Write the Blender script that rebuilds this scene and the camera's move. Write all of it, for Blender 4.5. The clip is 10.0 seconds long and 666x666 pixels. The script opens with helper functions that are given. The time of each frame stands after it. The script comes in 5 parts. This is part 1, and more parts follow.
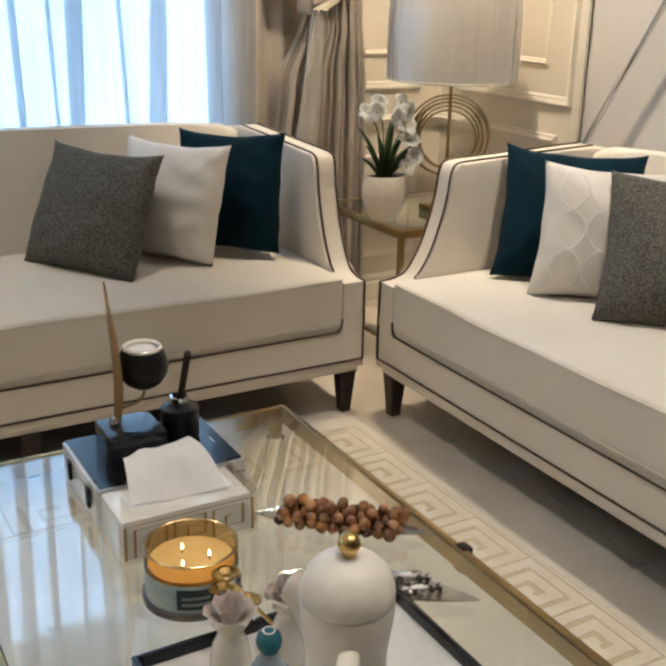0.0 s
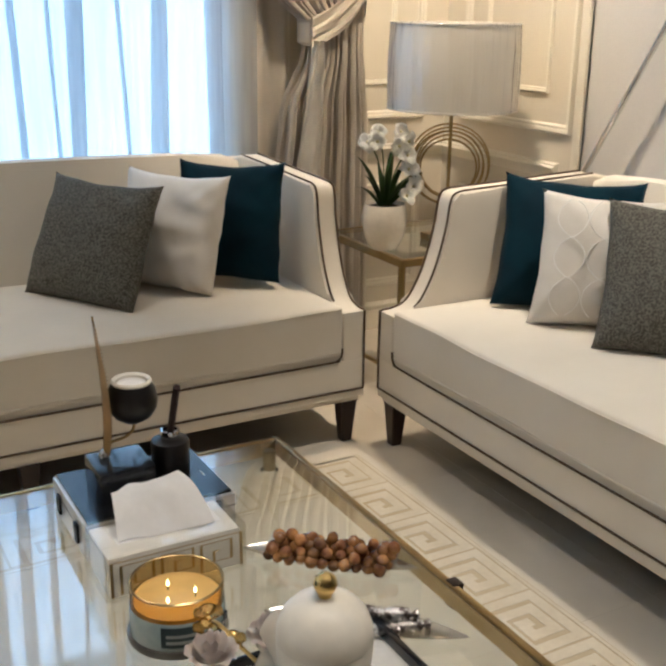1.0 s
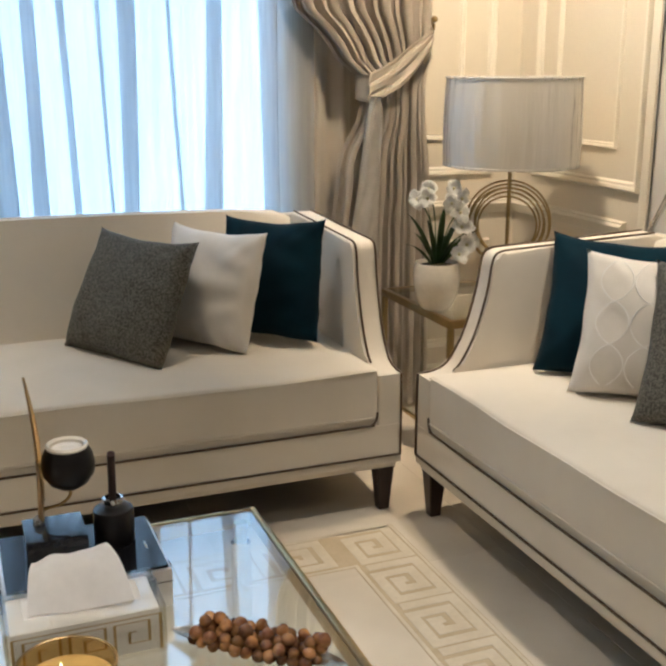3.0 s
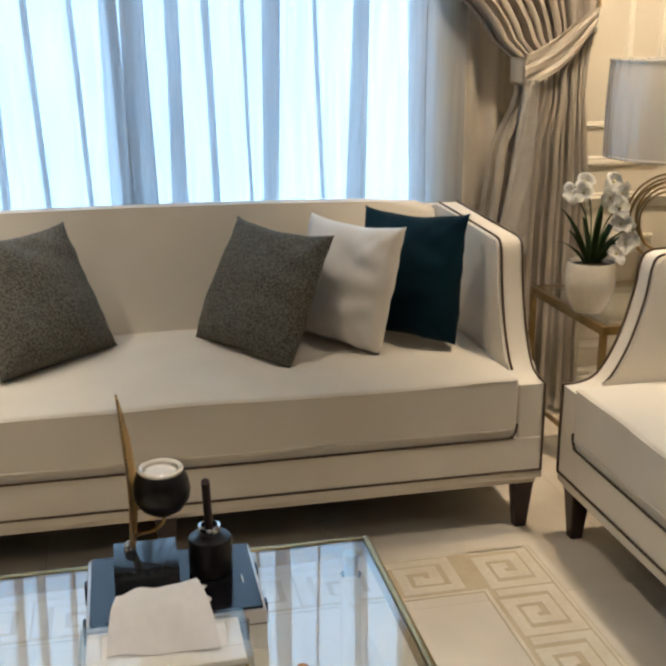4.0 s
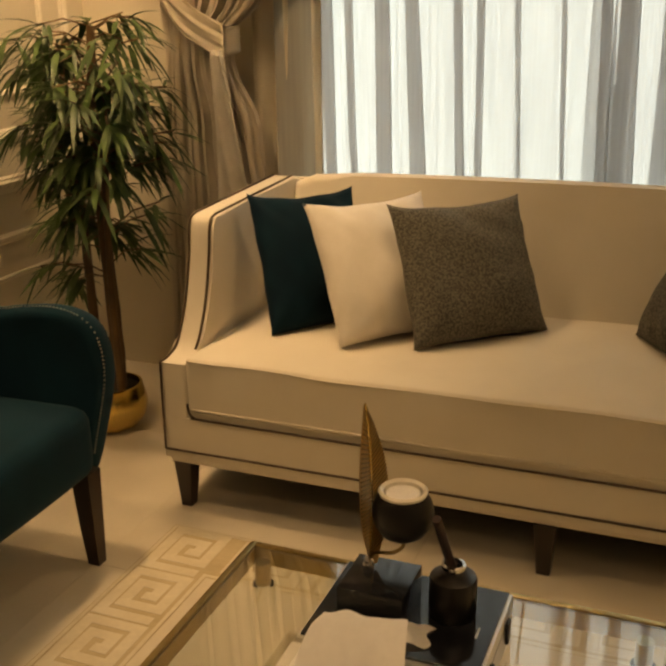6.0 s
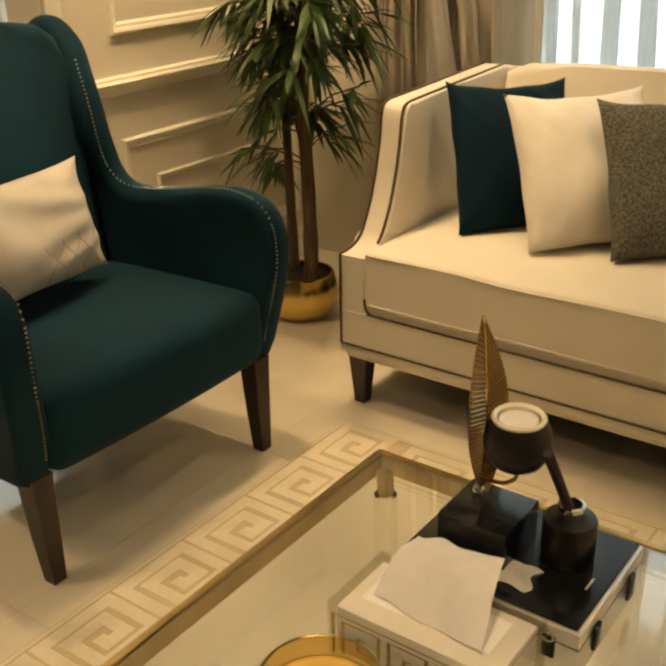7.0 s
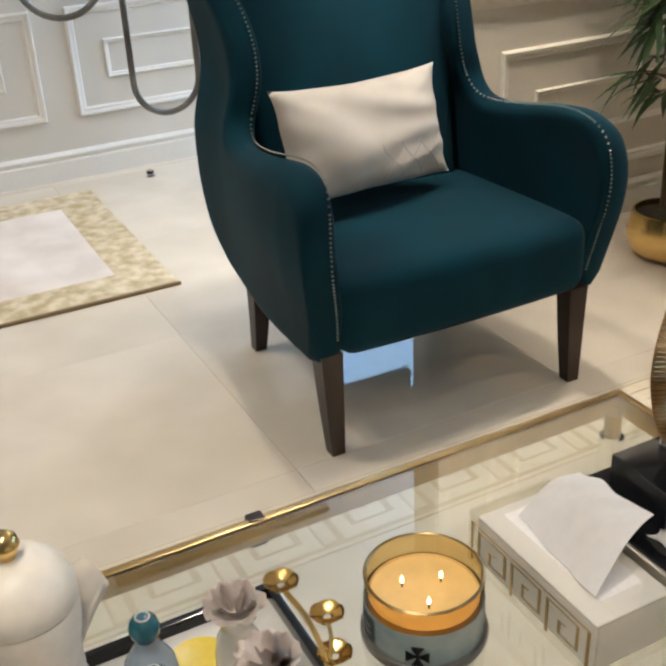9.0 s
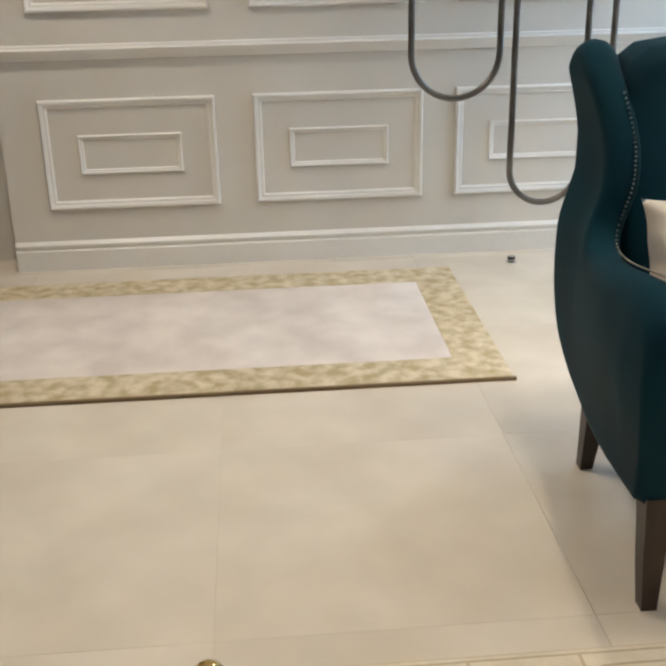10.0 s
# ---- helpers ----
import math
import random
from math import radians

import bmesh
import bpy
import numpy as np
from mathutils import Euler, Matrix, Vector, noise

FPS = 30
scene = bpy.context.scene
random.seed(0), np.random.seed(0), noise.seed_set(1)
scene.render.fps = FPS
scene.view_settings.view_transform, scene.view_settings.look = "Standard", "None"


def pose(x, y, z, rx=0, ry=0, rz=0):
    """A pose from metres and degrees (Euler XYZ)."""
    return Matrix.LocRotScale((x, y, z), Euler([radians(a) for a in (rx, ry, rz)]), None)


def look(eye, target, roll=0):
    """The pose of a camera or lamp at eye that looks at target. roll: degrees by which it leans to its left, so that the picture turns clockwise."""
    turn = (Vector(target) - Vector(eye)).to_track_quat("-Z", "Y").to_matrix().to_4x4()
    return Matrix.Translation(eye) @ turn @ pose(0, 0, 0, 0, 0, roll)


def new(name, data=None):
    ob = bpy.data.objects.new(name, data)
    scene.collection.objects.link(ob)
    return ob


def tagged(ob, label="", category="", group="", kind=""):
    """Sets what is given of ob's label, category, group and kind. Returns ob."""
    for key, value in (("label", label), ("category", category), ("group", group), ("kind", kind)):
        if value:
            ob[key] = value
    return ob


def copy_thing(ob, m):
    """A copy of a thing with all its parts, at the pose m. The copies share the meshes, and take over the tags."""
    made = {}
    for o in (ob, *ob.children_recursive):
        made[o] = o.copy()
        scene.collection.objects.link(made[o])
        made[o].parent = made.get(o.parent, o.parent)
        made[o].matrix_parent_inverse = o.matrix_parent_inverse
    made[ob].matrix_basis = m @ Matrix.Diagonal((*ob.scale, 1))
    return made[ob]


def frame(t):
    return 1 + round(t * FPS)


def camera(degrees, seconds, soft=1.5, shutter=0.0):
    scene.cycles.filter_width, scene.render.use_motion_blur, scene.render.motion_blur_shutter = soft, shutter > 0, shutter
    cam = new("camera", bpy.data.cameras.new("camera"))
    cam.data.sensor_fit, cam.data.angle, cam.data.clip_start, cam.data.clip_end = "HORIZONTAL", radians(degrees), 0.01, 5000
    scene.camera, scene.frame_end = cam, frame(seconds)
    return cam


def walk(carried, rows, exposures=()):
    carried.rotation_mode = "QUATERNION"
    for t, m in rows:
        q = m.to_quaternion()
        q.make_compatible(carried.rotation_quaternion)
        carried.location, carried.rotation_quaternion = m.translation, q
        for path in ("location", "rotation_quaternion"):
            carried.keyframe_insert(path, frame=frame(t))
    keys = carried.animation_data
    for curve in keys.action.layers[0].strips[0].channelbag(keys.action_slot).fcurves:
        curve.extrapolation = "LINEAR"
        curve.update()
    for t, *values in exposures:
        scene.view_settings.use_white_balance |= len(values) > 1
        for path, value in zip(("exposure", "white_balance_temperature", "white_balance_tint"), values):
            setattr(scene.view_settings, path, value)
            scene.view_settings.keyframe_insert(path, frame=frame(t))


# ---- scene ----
cam = camera(37.1, 10.0, soft=3.0)
PATH = [
    (0, (-0.538, -2.618, 1.387), (0.407, -0.989, 0.712), 1.3),
    (0.5, (-0.528, -2.621, 1.392), (0.413, -0.984, 0.733), 1.0),
    (1, (-0.501, -2.628, 1.397), (0.431, -0.973, 0.771), 0.8),
    (1.5, (-0.455, -2.631, 1.422), (0.456, -0.952, 0.831), 0.6),
    (2, (-0.39, -2.628, 1.427), (0.488, -0.92, 0.867), 0.4),
    (2.2, (-0.356, -2.639, 1.43), (0.5, -0.918, 0.879), 0.4),
    (3.3, (-0.149, -2.655, 1.377), (0.503, -0.839, 0.852), -0.1),
    (3.5, (-0.147, -2.604, 1.409), (0.468, -0.784, 0.852), 0.0),
    (4, (-0.066, -2.494, 1.407), (0.34, -0.619, 0.841), -0.3),
    (4.5, (-0.001, -2.398, 1.417), (0.091, -0.474, 0.879), -0.5),
    (5, (0.139, -2.344, 1.441), (-0.086, -0.428, 0.915), -0.6),
    (5.5, (0.284, -2.331, 1.441), (-0.211, -0.473, 0.89), -0.5),
    (5.7, (0.308, -2.315, 1.442), (-0.271, -0.492, 0.857), -0.6),
    (6.8, (0.398, -2.117, 1.402), (-0.61, -0.582, 0.609), -1.2),
    (7, (0.421, -2.087, 1.392), (-0.664, -0.623, 0.567), -1.4),
    (7.5, (0.542, -2.041, 1.389), (-0.714, -0.766, 0.497), -2.0),
    (8, (0.643, -2.018, 1.384), (-0.744, -0.913, 0.458), -2.3),
    (8.5, (0.673, -1.985, 1.371), (-0.818, -1.035, 0.436), -2.7),
    (9, (0.64, -1.898, 1.367), (-0.948, -1.115, 0.438), -2.9),
    (9.5, (0.563, -1.808, 1.365), (-1.154, -1.258, 0.498), -3.0),
    (10, (0.52, -1.808, 1.361), (-1.324, -1.667, 0.591), -1.2),
]
# stops, kelvin and tint of the picture along the walk
TONE = [(0, -0.08, 5620, 10), (2.2, -0.14, 5650, 10), (3.5, -0.18, 5850, 10), (4.0, -0.22, 5900, 10), (4.5, -0.35, 6900, 11), (5.0, -0.82, 11300, 17), (5.5, -0.95, 14500, 21), (6.8, -0.28, 11500, 13), (7.1, -0.18, 9800, 10), (7.6, -0.02, 6450, 10), (8.3, 0.2, 5850, 10), (9.0, 0.2, 5700, 10), (10, 0.02, 5950, 10)]
walk(cam, [(t, look(eye, target, roll)) for t, eye, target, roll in PATH], TONE)

# ---- world and light ----
world = bpy.data.worlds.new("world")
scene.world = world
world.use_nodes = True
wn = world.node_tree
sky = wn.nodes.new("ShaderNodeTexSky")
sky.sky_type = "NISHITA"
sky.sun_disc = False
sky.sun_elevation = radians(48)
sky.sun_rotation = radians(200)
wn.links.new(sky.outputs[0], wn.nodes["Background"].inputs[0])
wn.nodes["Background"].inputs[1].default_value = 0.12


def area_lamp(name, m, sx, sy, watts, col, spread=180):
    d = bpy.data.lights.new(name, "AREA")
    d.shape, d.size, d.size_y, d.energy, d.color, d.spread = "RECTANGLE", sx, sy, watts, col, radians(spread)
    ob = new(name, d)
    ob.matrix_world = m
    return ob


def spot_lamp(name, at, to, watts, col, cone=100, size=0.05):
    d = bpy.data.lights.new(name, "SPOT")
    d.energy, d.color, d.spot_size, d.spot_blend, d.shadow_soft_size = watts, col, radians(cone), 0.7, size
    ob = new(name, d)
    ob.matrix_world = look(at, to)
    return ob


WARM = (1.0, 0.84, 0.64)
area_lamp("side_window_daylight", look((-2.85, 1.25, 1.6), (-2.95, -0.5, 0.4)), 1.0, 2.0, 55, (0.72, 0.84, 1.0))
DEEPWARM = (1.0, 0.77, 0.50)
# unseen ceiling lights, added to light the room: place, aim, watts, cone, colour
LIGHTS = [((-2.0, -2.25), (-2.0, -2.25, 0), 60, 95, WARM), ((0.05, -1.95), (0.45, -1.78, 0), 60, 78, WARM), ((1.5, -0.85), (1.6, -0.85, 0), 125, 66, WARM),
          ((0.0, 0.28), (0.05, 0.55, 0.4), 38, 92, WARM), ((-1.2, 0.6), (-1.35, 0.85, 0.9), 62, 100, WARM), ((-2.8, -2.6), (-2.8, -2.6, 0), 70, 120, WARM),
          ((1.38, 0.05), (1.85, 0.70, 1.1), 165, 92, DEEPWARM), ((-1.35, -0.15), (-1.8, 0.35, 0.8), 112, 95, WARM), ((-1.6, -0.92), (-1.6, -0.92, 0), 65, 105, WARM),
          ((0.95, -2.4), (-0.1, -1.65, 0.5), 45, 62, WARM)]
UNSEEN_DOWNLIGHTS = [s[0] for s in LIGHTS]
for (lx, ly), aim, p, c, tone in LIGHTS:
    spot_lamp("added_downlight_lamp", (lx, ly, 2.64), aim, p, tone, c, 0.05)

# ---- materials ----


def surf(name, base, other=None, rough=0.6, metal=0.0, scale=4.0, fine=180.0, bump=0.1, bump_dist=0.002, sheen=0.0, coat=0.0,
         rough_var=0.08, tex="noise", vary=0.0, sharp=(0.35, 0.65), trans=0.0, ior=1.45, detail=4.0, stretch=None, spec=0.5):
    """A surface with broad mottling, fine grain and relief, at real-world size."""
    m = bpy.data.materials.new(name)
    m.use_nodes = True
    nt = m.node_tree
    N, L = nt.nodes, nt.links
    b = N["Principled BSDF"]
    co = N.new("ShaderNodeTexCoord")
    src = co.outputs["Object"]
    if stretch:
        mp = N.new("ShaderNodeMapping")
        mp.inputs["Scale"].default_value = stretch
        L.new(src, mp.inputs[0])
        src = mp.outputs[0]
    n1 = N.new("ShaderNodeTexNoise")
    n1.inputs["Scale"].default_value, n1.inputs["Detail"].default_value = scale, detail
    L.new(src, n1.inputs["Vector"])
    ramp = N.new("ShaderNodeValToRGB")
    other = other or tuple(c * 0.86 for c in base)
    ramp.color_ramp.elements[0].position, ramp.color_ramp.elements[1].position = sharp
    ramp.color_ramp.elements[0].color, ramp.color_ramp.elements[1].color = (*other, 1), (*base, 1)
    L.new(n1.outputs[0], ramp.inputs[0])
    n2 = N.new("ShaderNodeTexNoise")
    n2.inputs["Scale"].default_value, n2.inputs["Detail"].default_value = fine, 3
    L.new(src, n2.inputs["Vector"])
    col = ramp.outputs[0]
    hs = N.new("ShaderNodeHueSaturation")
    mr = N.new("ShaderNodeMapRange")
    mr.inputs["To Min"].default_value, mr.inputs["To Max"].default_value = 0.9, 1.1
    L.new(n2.outputs[0], mr.inputs[0])
    L.new(col, hs.inputs["Color"])
    if vary:
        oi = N.new("ShaderNodeObjectInfo")
        mv = N.new("ShaderNodeMapRange")
        mv.inputs["To Min"].default_value, mv.inputs["To Max"].default_value = 1 - vary, 1 + vary
        L.new(oi.outputs["Random"], mv.inputs[0])
        mul = N.new("ShaderNodeMath")
        mul.operation = "MULTIPLY"
        L.new(mr.outputs[0], mul.inputs[0])
        L.new(mv.outputs[0], mul.inputs[1])
        L.new(mul.outputs[0], hs.inputs["Value"])
    else:
        L.new(mr.outputs[0], hs.inputs["Value"])
    L.new(hs.outputs[0], b.inputs["Base Color"])
    rr = N.new("ShaderNodeMapRange")
    rr.inputs["To Min"].default_value, rr.inputs["To Max"].default_value = max(0, rough - rough_var), min(1, rough + rough_var)
    L.new(n1.outputs[0], rr.inputs[0])
    L.new(rr.outputs[0], b.inputs["Roughness"])
    b.inputs["Metallic"].default_value = metal
    b.inputs["Specular IOR Level"].default_value = spec
    b.inputs["Sheen Weight"].default_value = sheen
    b.inputs["Coat Weight"].default_value = coat
    b.inputs["Transmission Weight"].default_value = trans
    b.inputs["IOR"].default_value = ior
    if bump:
        bp = N.new("ShaderNodeBump")
        bp.inputs["Strength"].default_value, bp.inputs["Distance"].default_value = bump, bump_dist
        L.new(n2.outputs[0], bp.inputs["Height"])
        L.new(bp.outputs[0], b.inputs["Normal"])
    return m


def tweed(name, a, c, scale=210):
    """Two-tone woven speckle."""
    m = surf(name, a, c, rough=0.9, scale=scale, fine=420, bump=0.7, bump_dist=0.003, sharp=(0.40, 0.60), sheen=0.05, detail=6, spec=0.2)
    return m


def glass(name, col=(1, 1, 1), rough=0.0, ior=1.45):
    m = bpy.data.materials.new(name)
    m.use_nodes = True
    b = m.node_tree.nodes["Principled BSDF"]
    b.inputs["Base Color"].default_value = (*col, 1)
    b.inputs["Roughness"].default_value = rough
    b.inputs["IOR"].default_value = ior
    b.inputs["Transmission Weight"].default_value = 1.0
    return m


def thin_glass(name, col):
    """A thin clear wall: see-through, with a gloss that grows at grazing angles."""
    m = bpy.data.materials.new(name)
    m.use_nodes = True
    N, L = m.node_tree.nodes, m.node_tree.links
    N.remove(N["Principled BSDF"])
    tp, gl, mx, lw = N.new("ShaderNodeBsdfTransparent"), N.new("ShaderNodeBsdfGlossy"), N.new("ShaderNodeMixShader"), N.new("ShaderNodeLayerWeight")
    tp.inputs[0].default_value = (*col, 1)
    gl.inputs["Roughness"].default_value = 0.03
    pw, ml = N.new("ShaderNodeMath"), N.new("ShaderNodeMath")
    pw.operation, ml.operation = "POWER", "MULTIPLY_ADD"
    pw.inputs[1].default_value = 4
    ml.inputs[1].default_value, ml.inputs[2].default_value = 0.6, 0.05
    L.new(lw.outputs["Facing"], pw.inputs[0])
    L.new(pw.outputs[0], ml.inputs[0])
    L.new(ml.outputs[0], mx.inputs[0])
    L.new(tp.outputs[0], mx.inputs[1])
    L.new(gl.outputs[0], mx.inputs[2])
    L.new(mx.outputs[0], N["Material Output"].inputs[0])
    return m


def silk(name, col, through_col):
    """Stretched silk under a clear wrap: part of the light inside shines through, and the wrap's creases gleam."""
    m = bpy.data.materials.new(name)
    m.use_nodes = True
    N, L = m.node_tree.nodes, m.node_tree.links
    N.remove(N["Principled BSDF"])
    df, tr, gl, lw = N.new("ShaderNodeBsdfDiffuse"), N.new("ShaderNodeBsdfTranslucent"), N.new("ShaderNodeBsdfGlossy"), N.new("ShaderNodeFresnel")
    m1, m2, co, mp = N.new("ShaderNodeMixShader"), N.new("ShaderNodeMixShader"), N.new("ShaderNodeTexCoord"), N.new("ShaderNodeMapping")
    nz, bp, rm = N.new("ShaderNodeTexNoise"), N.new("ShaderNodeBump"), N.new("ShaderNodeValToRGB")
    mp.inputs["Scale"].default_value, mp.inputs["Rotation"].default_value = (1, 1, 0.10), (0.12, 0.06, 0)
    nz.inputs["Scale"].default_value, nz.inputs["Detail"].default_value = 22, 3
    bp.inputs["Strength"].default_value, bp.inputs["Distance"].default_value = 0.9, 0.03
    rm.color_ramp.elements[0].color, rm.color_ramp.elements[1].color = (*(c * 0.95 for c in col), 1), (*col, 1)
    df.inputs[0].default_value, tr.inputs[0].default_value = (*col, 1), (*through_col, 1)
    gl.inputs["Roughness"].default_value, lw.inputs["IOR"].default_value, m1.inputs[0].default_value = 0.14, 2.8, 0.25
    L.new(co.outputs["Object"], mp.inputs[0])
    L.new(mp.outputs[0], nz.inputs["Vector"])
    L.new(nz.outputs[0], bp.inputs["Height"])
    L.new(nz.outputs[0], rm.inputs[0])
    L.new(rm.outputs[0], df.inputs[0])
    L.new(bp.outputs[0], gl.inputs["Normal"])
    L.new(bp.outputs[0], lw.inputs["Normal"])
    for k, (a, b) in enumerate(((df, m1), (tr, m1))):
        L.new(a.outputs[0], b.inputs[k + 1])
    L.new(lw.outputs[0], m2.inputs[0])
    L.new(m1.outputs[0], m2.inputs[1])
    L.new(gl.outputs[0], m2.inputs[2])
    L.new(m2.outputs[0], N["Material Output"].inputs[0])
    return m


def glow(name, col, strength):
    m = bpy.data.materials.new(name)
    m.use_nodes = True
    b = m.node_tree.nodes["Principled BSDF"]
    b.inputs["Base Color"].default_value = (*col, 1)
    b.inputs["Emission Color"].default_value = (*col, 1)
    b.inputs["Emission Strength"].default_value = strength
    return m


def thin_cloth(name, col, see=0.35, back=0.5):
    """A sheer cloth: part lets light straight through, part scatters it."""
    m = bpy.data.materials.new(name)
    m.use_nodes = True
    N, L = m.node_tree.nodes, m.node_tree.links
    N.remove(N["Principled BSDF"])
    out = N["Material Output"]
    tr, df, tp = N.new("ShaderNodeBsdfTranslucent"), N.new("ShaderNodeBsdfDiffuse"), N.new("ShaderNodeBsdfTransparent")
    nz = N.new("ShaderNodeTexNoise")
    co = N.new("ShaderNodeTexCoord")
    mp = N.new("ShaderNodeMapping")
    mp.inputs["Scale"].default_value = (14, 14, 0.5)
    L.new(co.outputs["Object"], mp.inputs[0])
    L.new(mp.outputs[0], nz.inputs["Vector"])
    rm = N.new("ShaderNodeValToRGB")
    rm.color_ramp.elements[0].color = (*(c * 0.88 for c in col), 1)
    rm.color_ramp.elements[1].color = (*col, 1)
    L.new(nz.outputs[0], rm.inputs[0])
    L.new(rm.outputs[0], tr.inputs[0])
    L.new(rm.outputs[0], df.inputs[0])
    m1, m2 = N.new("ShaderNodeMixShader"), N.new("ShaderNodeMixShader")
    m1.inputs[0].default_value = back
    # upright streaks let more or less light through, standing in for fine folds
    fold_streak = N.new("ShaderNodeMapRange")
    fold_streak.inputs["From Min"].default_value, fold_streak.inputs["From Max"].default_value = 0.3, 0.7
    fold_streak.inputs["To Min"].default_value, fold_streak.inputs["To Max"].default_value = see * 0.8, see * 1.18
    L.new(nz.outputs[0], fold_streak.inputs[0])
    L.new(fold_streak.outputs[0], m2.inputs[0])
    L.new(df.outputs[0], m1.inputs[1])
    L.new(tr.outputs[0], m1.inputs[2])
    L.new(m1.outputs[0], m2.inputs[1])
    L.new(tp.outputs[0], m2.inputs[2])
    L.new(m2.outputs[0], out.inputs[0])
    return m


CREAM = surf("cream_upholstery", (0.74, 0.68, 0.58), (0.68, 0.62, 0.52), rough=0.78, scale=3, fine=900, bump=0.25, bump_dist=0.0008, sheen=0.1, spec=0.2)
# black of the added sheets that deepen the shade below the sofas
SHADECLOTH = surf("black_shade_cloth", (0.012, 0.011, 0.010), rough=0.95, fine=500, bump=0.2)
PIPING = surf("dark_piping", (0.085, 0.054, 0.030), rough=0.7, fine=600)
DARKWOOD = surf("espresso_wood", (0.035, 0.018, 0.012), (0.018, 0.01, 0.008), rough=0.35, scale=14, fine=120, stretch=(1, 1, 0.15))
TEALFAB = surf("teal_velvet", (0.0013, 0.029, 0.045), (0.0008, 0.020, 0.033), rough=0.8, scale=6, fine=500, bump=0.3, bump_dist=0.001, sheen=0.03, spec=0.15)
TEALPIL = surf("teal_linen", (0.002, 0.019, 0.031), (0.0014, 0.013, 0.023), rough=0.85, scale=8, fine=700, bump=0.4, bump_dist=0.001, sheen=0.02, spec=0.12)
GREYPIL = tweed("grey_tweed", (0.178, 0.168, 0.140), (0.070, 0.066, 0.055), 170)
WHITEPIL = surf("ivory_satin", (0.78, 0.73, 0.66), (0.70, 0.65, 0.57), rough=0.55, scale=9, fine=600, bump=0.2, bump_dist=0.001, sheen=0.3)
LUMBARPIL = surf("cream_satin", (0.62, 0.57, 0.50), (0.56, 0.51, 0.44), rough=0.55, scale=9, fine=600, bump=0.2, bump_dist=0.001, sheen=0.2)
STITCH = surf("grey_embroidery", (0.50, 0.47, 0.44), rough=0.6, fine=900)
PALESTITCH = surf("beige_embroidery", (0.88, 0.85, 0.80), rough=0.5, fine=900)
WALLP = surf("cream_wall_paint", (0.74, 0.68, 0.57), (0.70, 0.64, 0.53), rough=0.42, scale=1.6, fine=240, bump=0.05)
WALLGREY = surf("pale_grey_wall_paint", (0.66, 0.64, 0.62), (0.62, 0.60, 0.58), rough=0.45, scale=1.6, fine=240, bump=0.05)
MOULD = surf("ivory_moulding_paint", (0.82, 0.77, 0.66), (0.78, 0.73, 0.62), rough=0.35, scale=3, fine=200, bump=0.04)
WALLWHITE = surf("off_white_wall_paint", (0.70, 0.67, 0.61), (0.66, 0.63, 0.57), rough=0.4, scale=1.6, fine=240, bump=0.05)
MOULDWHITE = surf("white_moulding_paint", (0.80, 0.78, 0.73), (0.77, 0.75, 0.70), rough=0.35, scale=3, fine=200, bump=0.04)
# dark only to cut bounced light; the wall it covers is out of view
WALLDIM = surf("bounce_cutting_taupe", (0.24, 0.20, 0.16), (0.21, 0.175, 0.14), rough=0.5, scale=1.6, fine=240, bump=0.05)
CEIL = surf("white_ceiling_paint", (0.80, 0.78, 0.74), rough=0.7, scale=2, fine=200, bump=0.05)
MARBLE = surf("cream_marble_tile", (0.70, 0.63, 0.52), (0.63, 0.56, 0.45), rough=0.06, rough_var=0.03, scale=2.2, fine=5, bump=0.0, vary=0.03, detail=8)
GROUT = surf("beige_grout", (0.67, 0.60, 0.49), rough=0.3)
BAND = surf("tan_marble_inlay", (0.58, 0.48, 0.33), (0.51, 0.41, 0.27), rough=0.16, rough_var=0.04, scale=7, fine=60, bump=0.0, detail=8)
KEY = surf("ivory_marble_inlay", (0.71, 0.64, 0.51), (0.65, 0.57, 0.43), rough=0.14, rough_var=0.04, scale=9, fine=60, bump=0.0)
RIMGOLD = surf("satin_gold_rim", (0.52, 0.37, 0.17), (0.40, 0.28, 0.12), rough=0.32, metal=1.0, scale=8, fine=90, bump=0.03)
GOLD = surf("polished_gold", (0.78, 0.56, 0.22), (0.68, 0.47, 0.16), rough=0.18, metal=1.0, scale=8, fine=90, bump=0.03)
BRASS = surf("aged_brass", (0.42, 0.31, 0.15), (0.34, 0.24, 0.11), rough=0.3, metal=1.0, scale=10, fine=120, bump=0.05)
CHROME = surf("polished_chrome", (0.75, 0.75, 0.75), (0.68, 0.68, 0.68), rough=0.1, metal=1.0, scale=8, fine=80, bump=0.0)
NAIL = surf("nailhead_metal", (0.42, 0.40, 0.36), (0.34, 0.32, 0.28), rough=0.35, metal=1.0, scale=30, fine=90)
SILVER = surf("brushed_silver", (0.80, 0.77, 0.72), (0.66, 0.63, 0.58), rough=0.22, metal=1.0, scale=14, fine=150, bump=0.15)
ALUMINIUM = surf("satin_aluminium", (0.82, 0.80, 0.77), (0.74, 0.72, 0.69), rough=0.42, metal=0.75, scale=10, fine=200, bump=0.05)
LEAFGOLD = surf("satin_gold_leaf", (0.74, 0.54, 0.29), (0.60, 0.42, 0.20), rough=0.30, metal=1.0, scale=14, fine=120, bump=0.1)
GUNMETAL = surf("dark_tube_metal", (0.20, 0.19, 0.17), (0.13, 0.12, 0.11), rough=0.32, metal=0.8, scale=12, fine=100)
BLACK = surf("black_lacquer", (0.012, 0.013, 0.016), (0.006, 0.006, 0.008), rough=0.12, rough_var=0.05, scale=6, fine=100, bump=0.02)
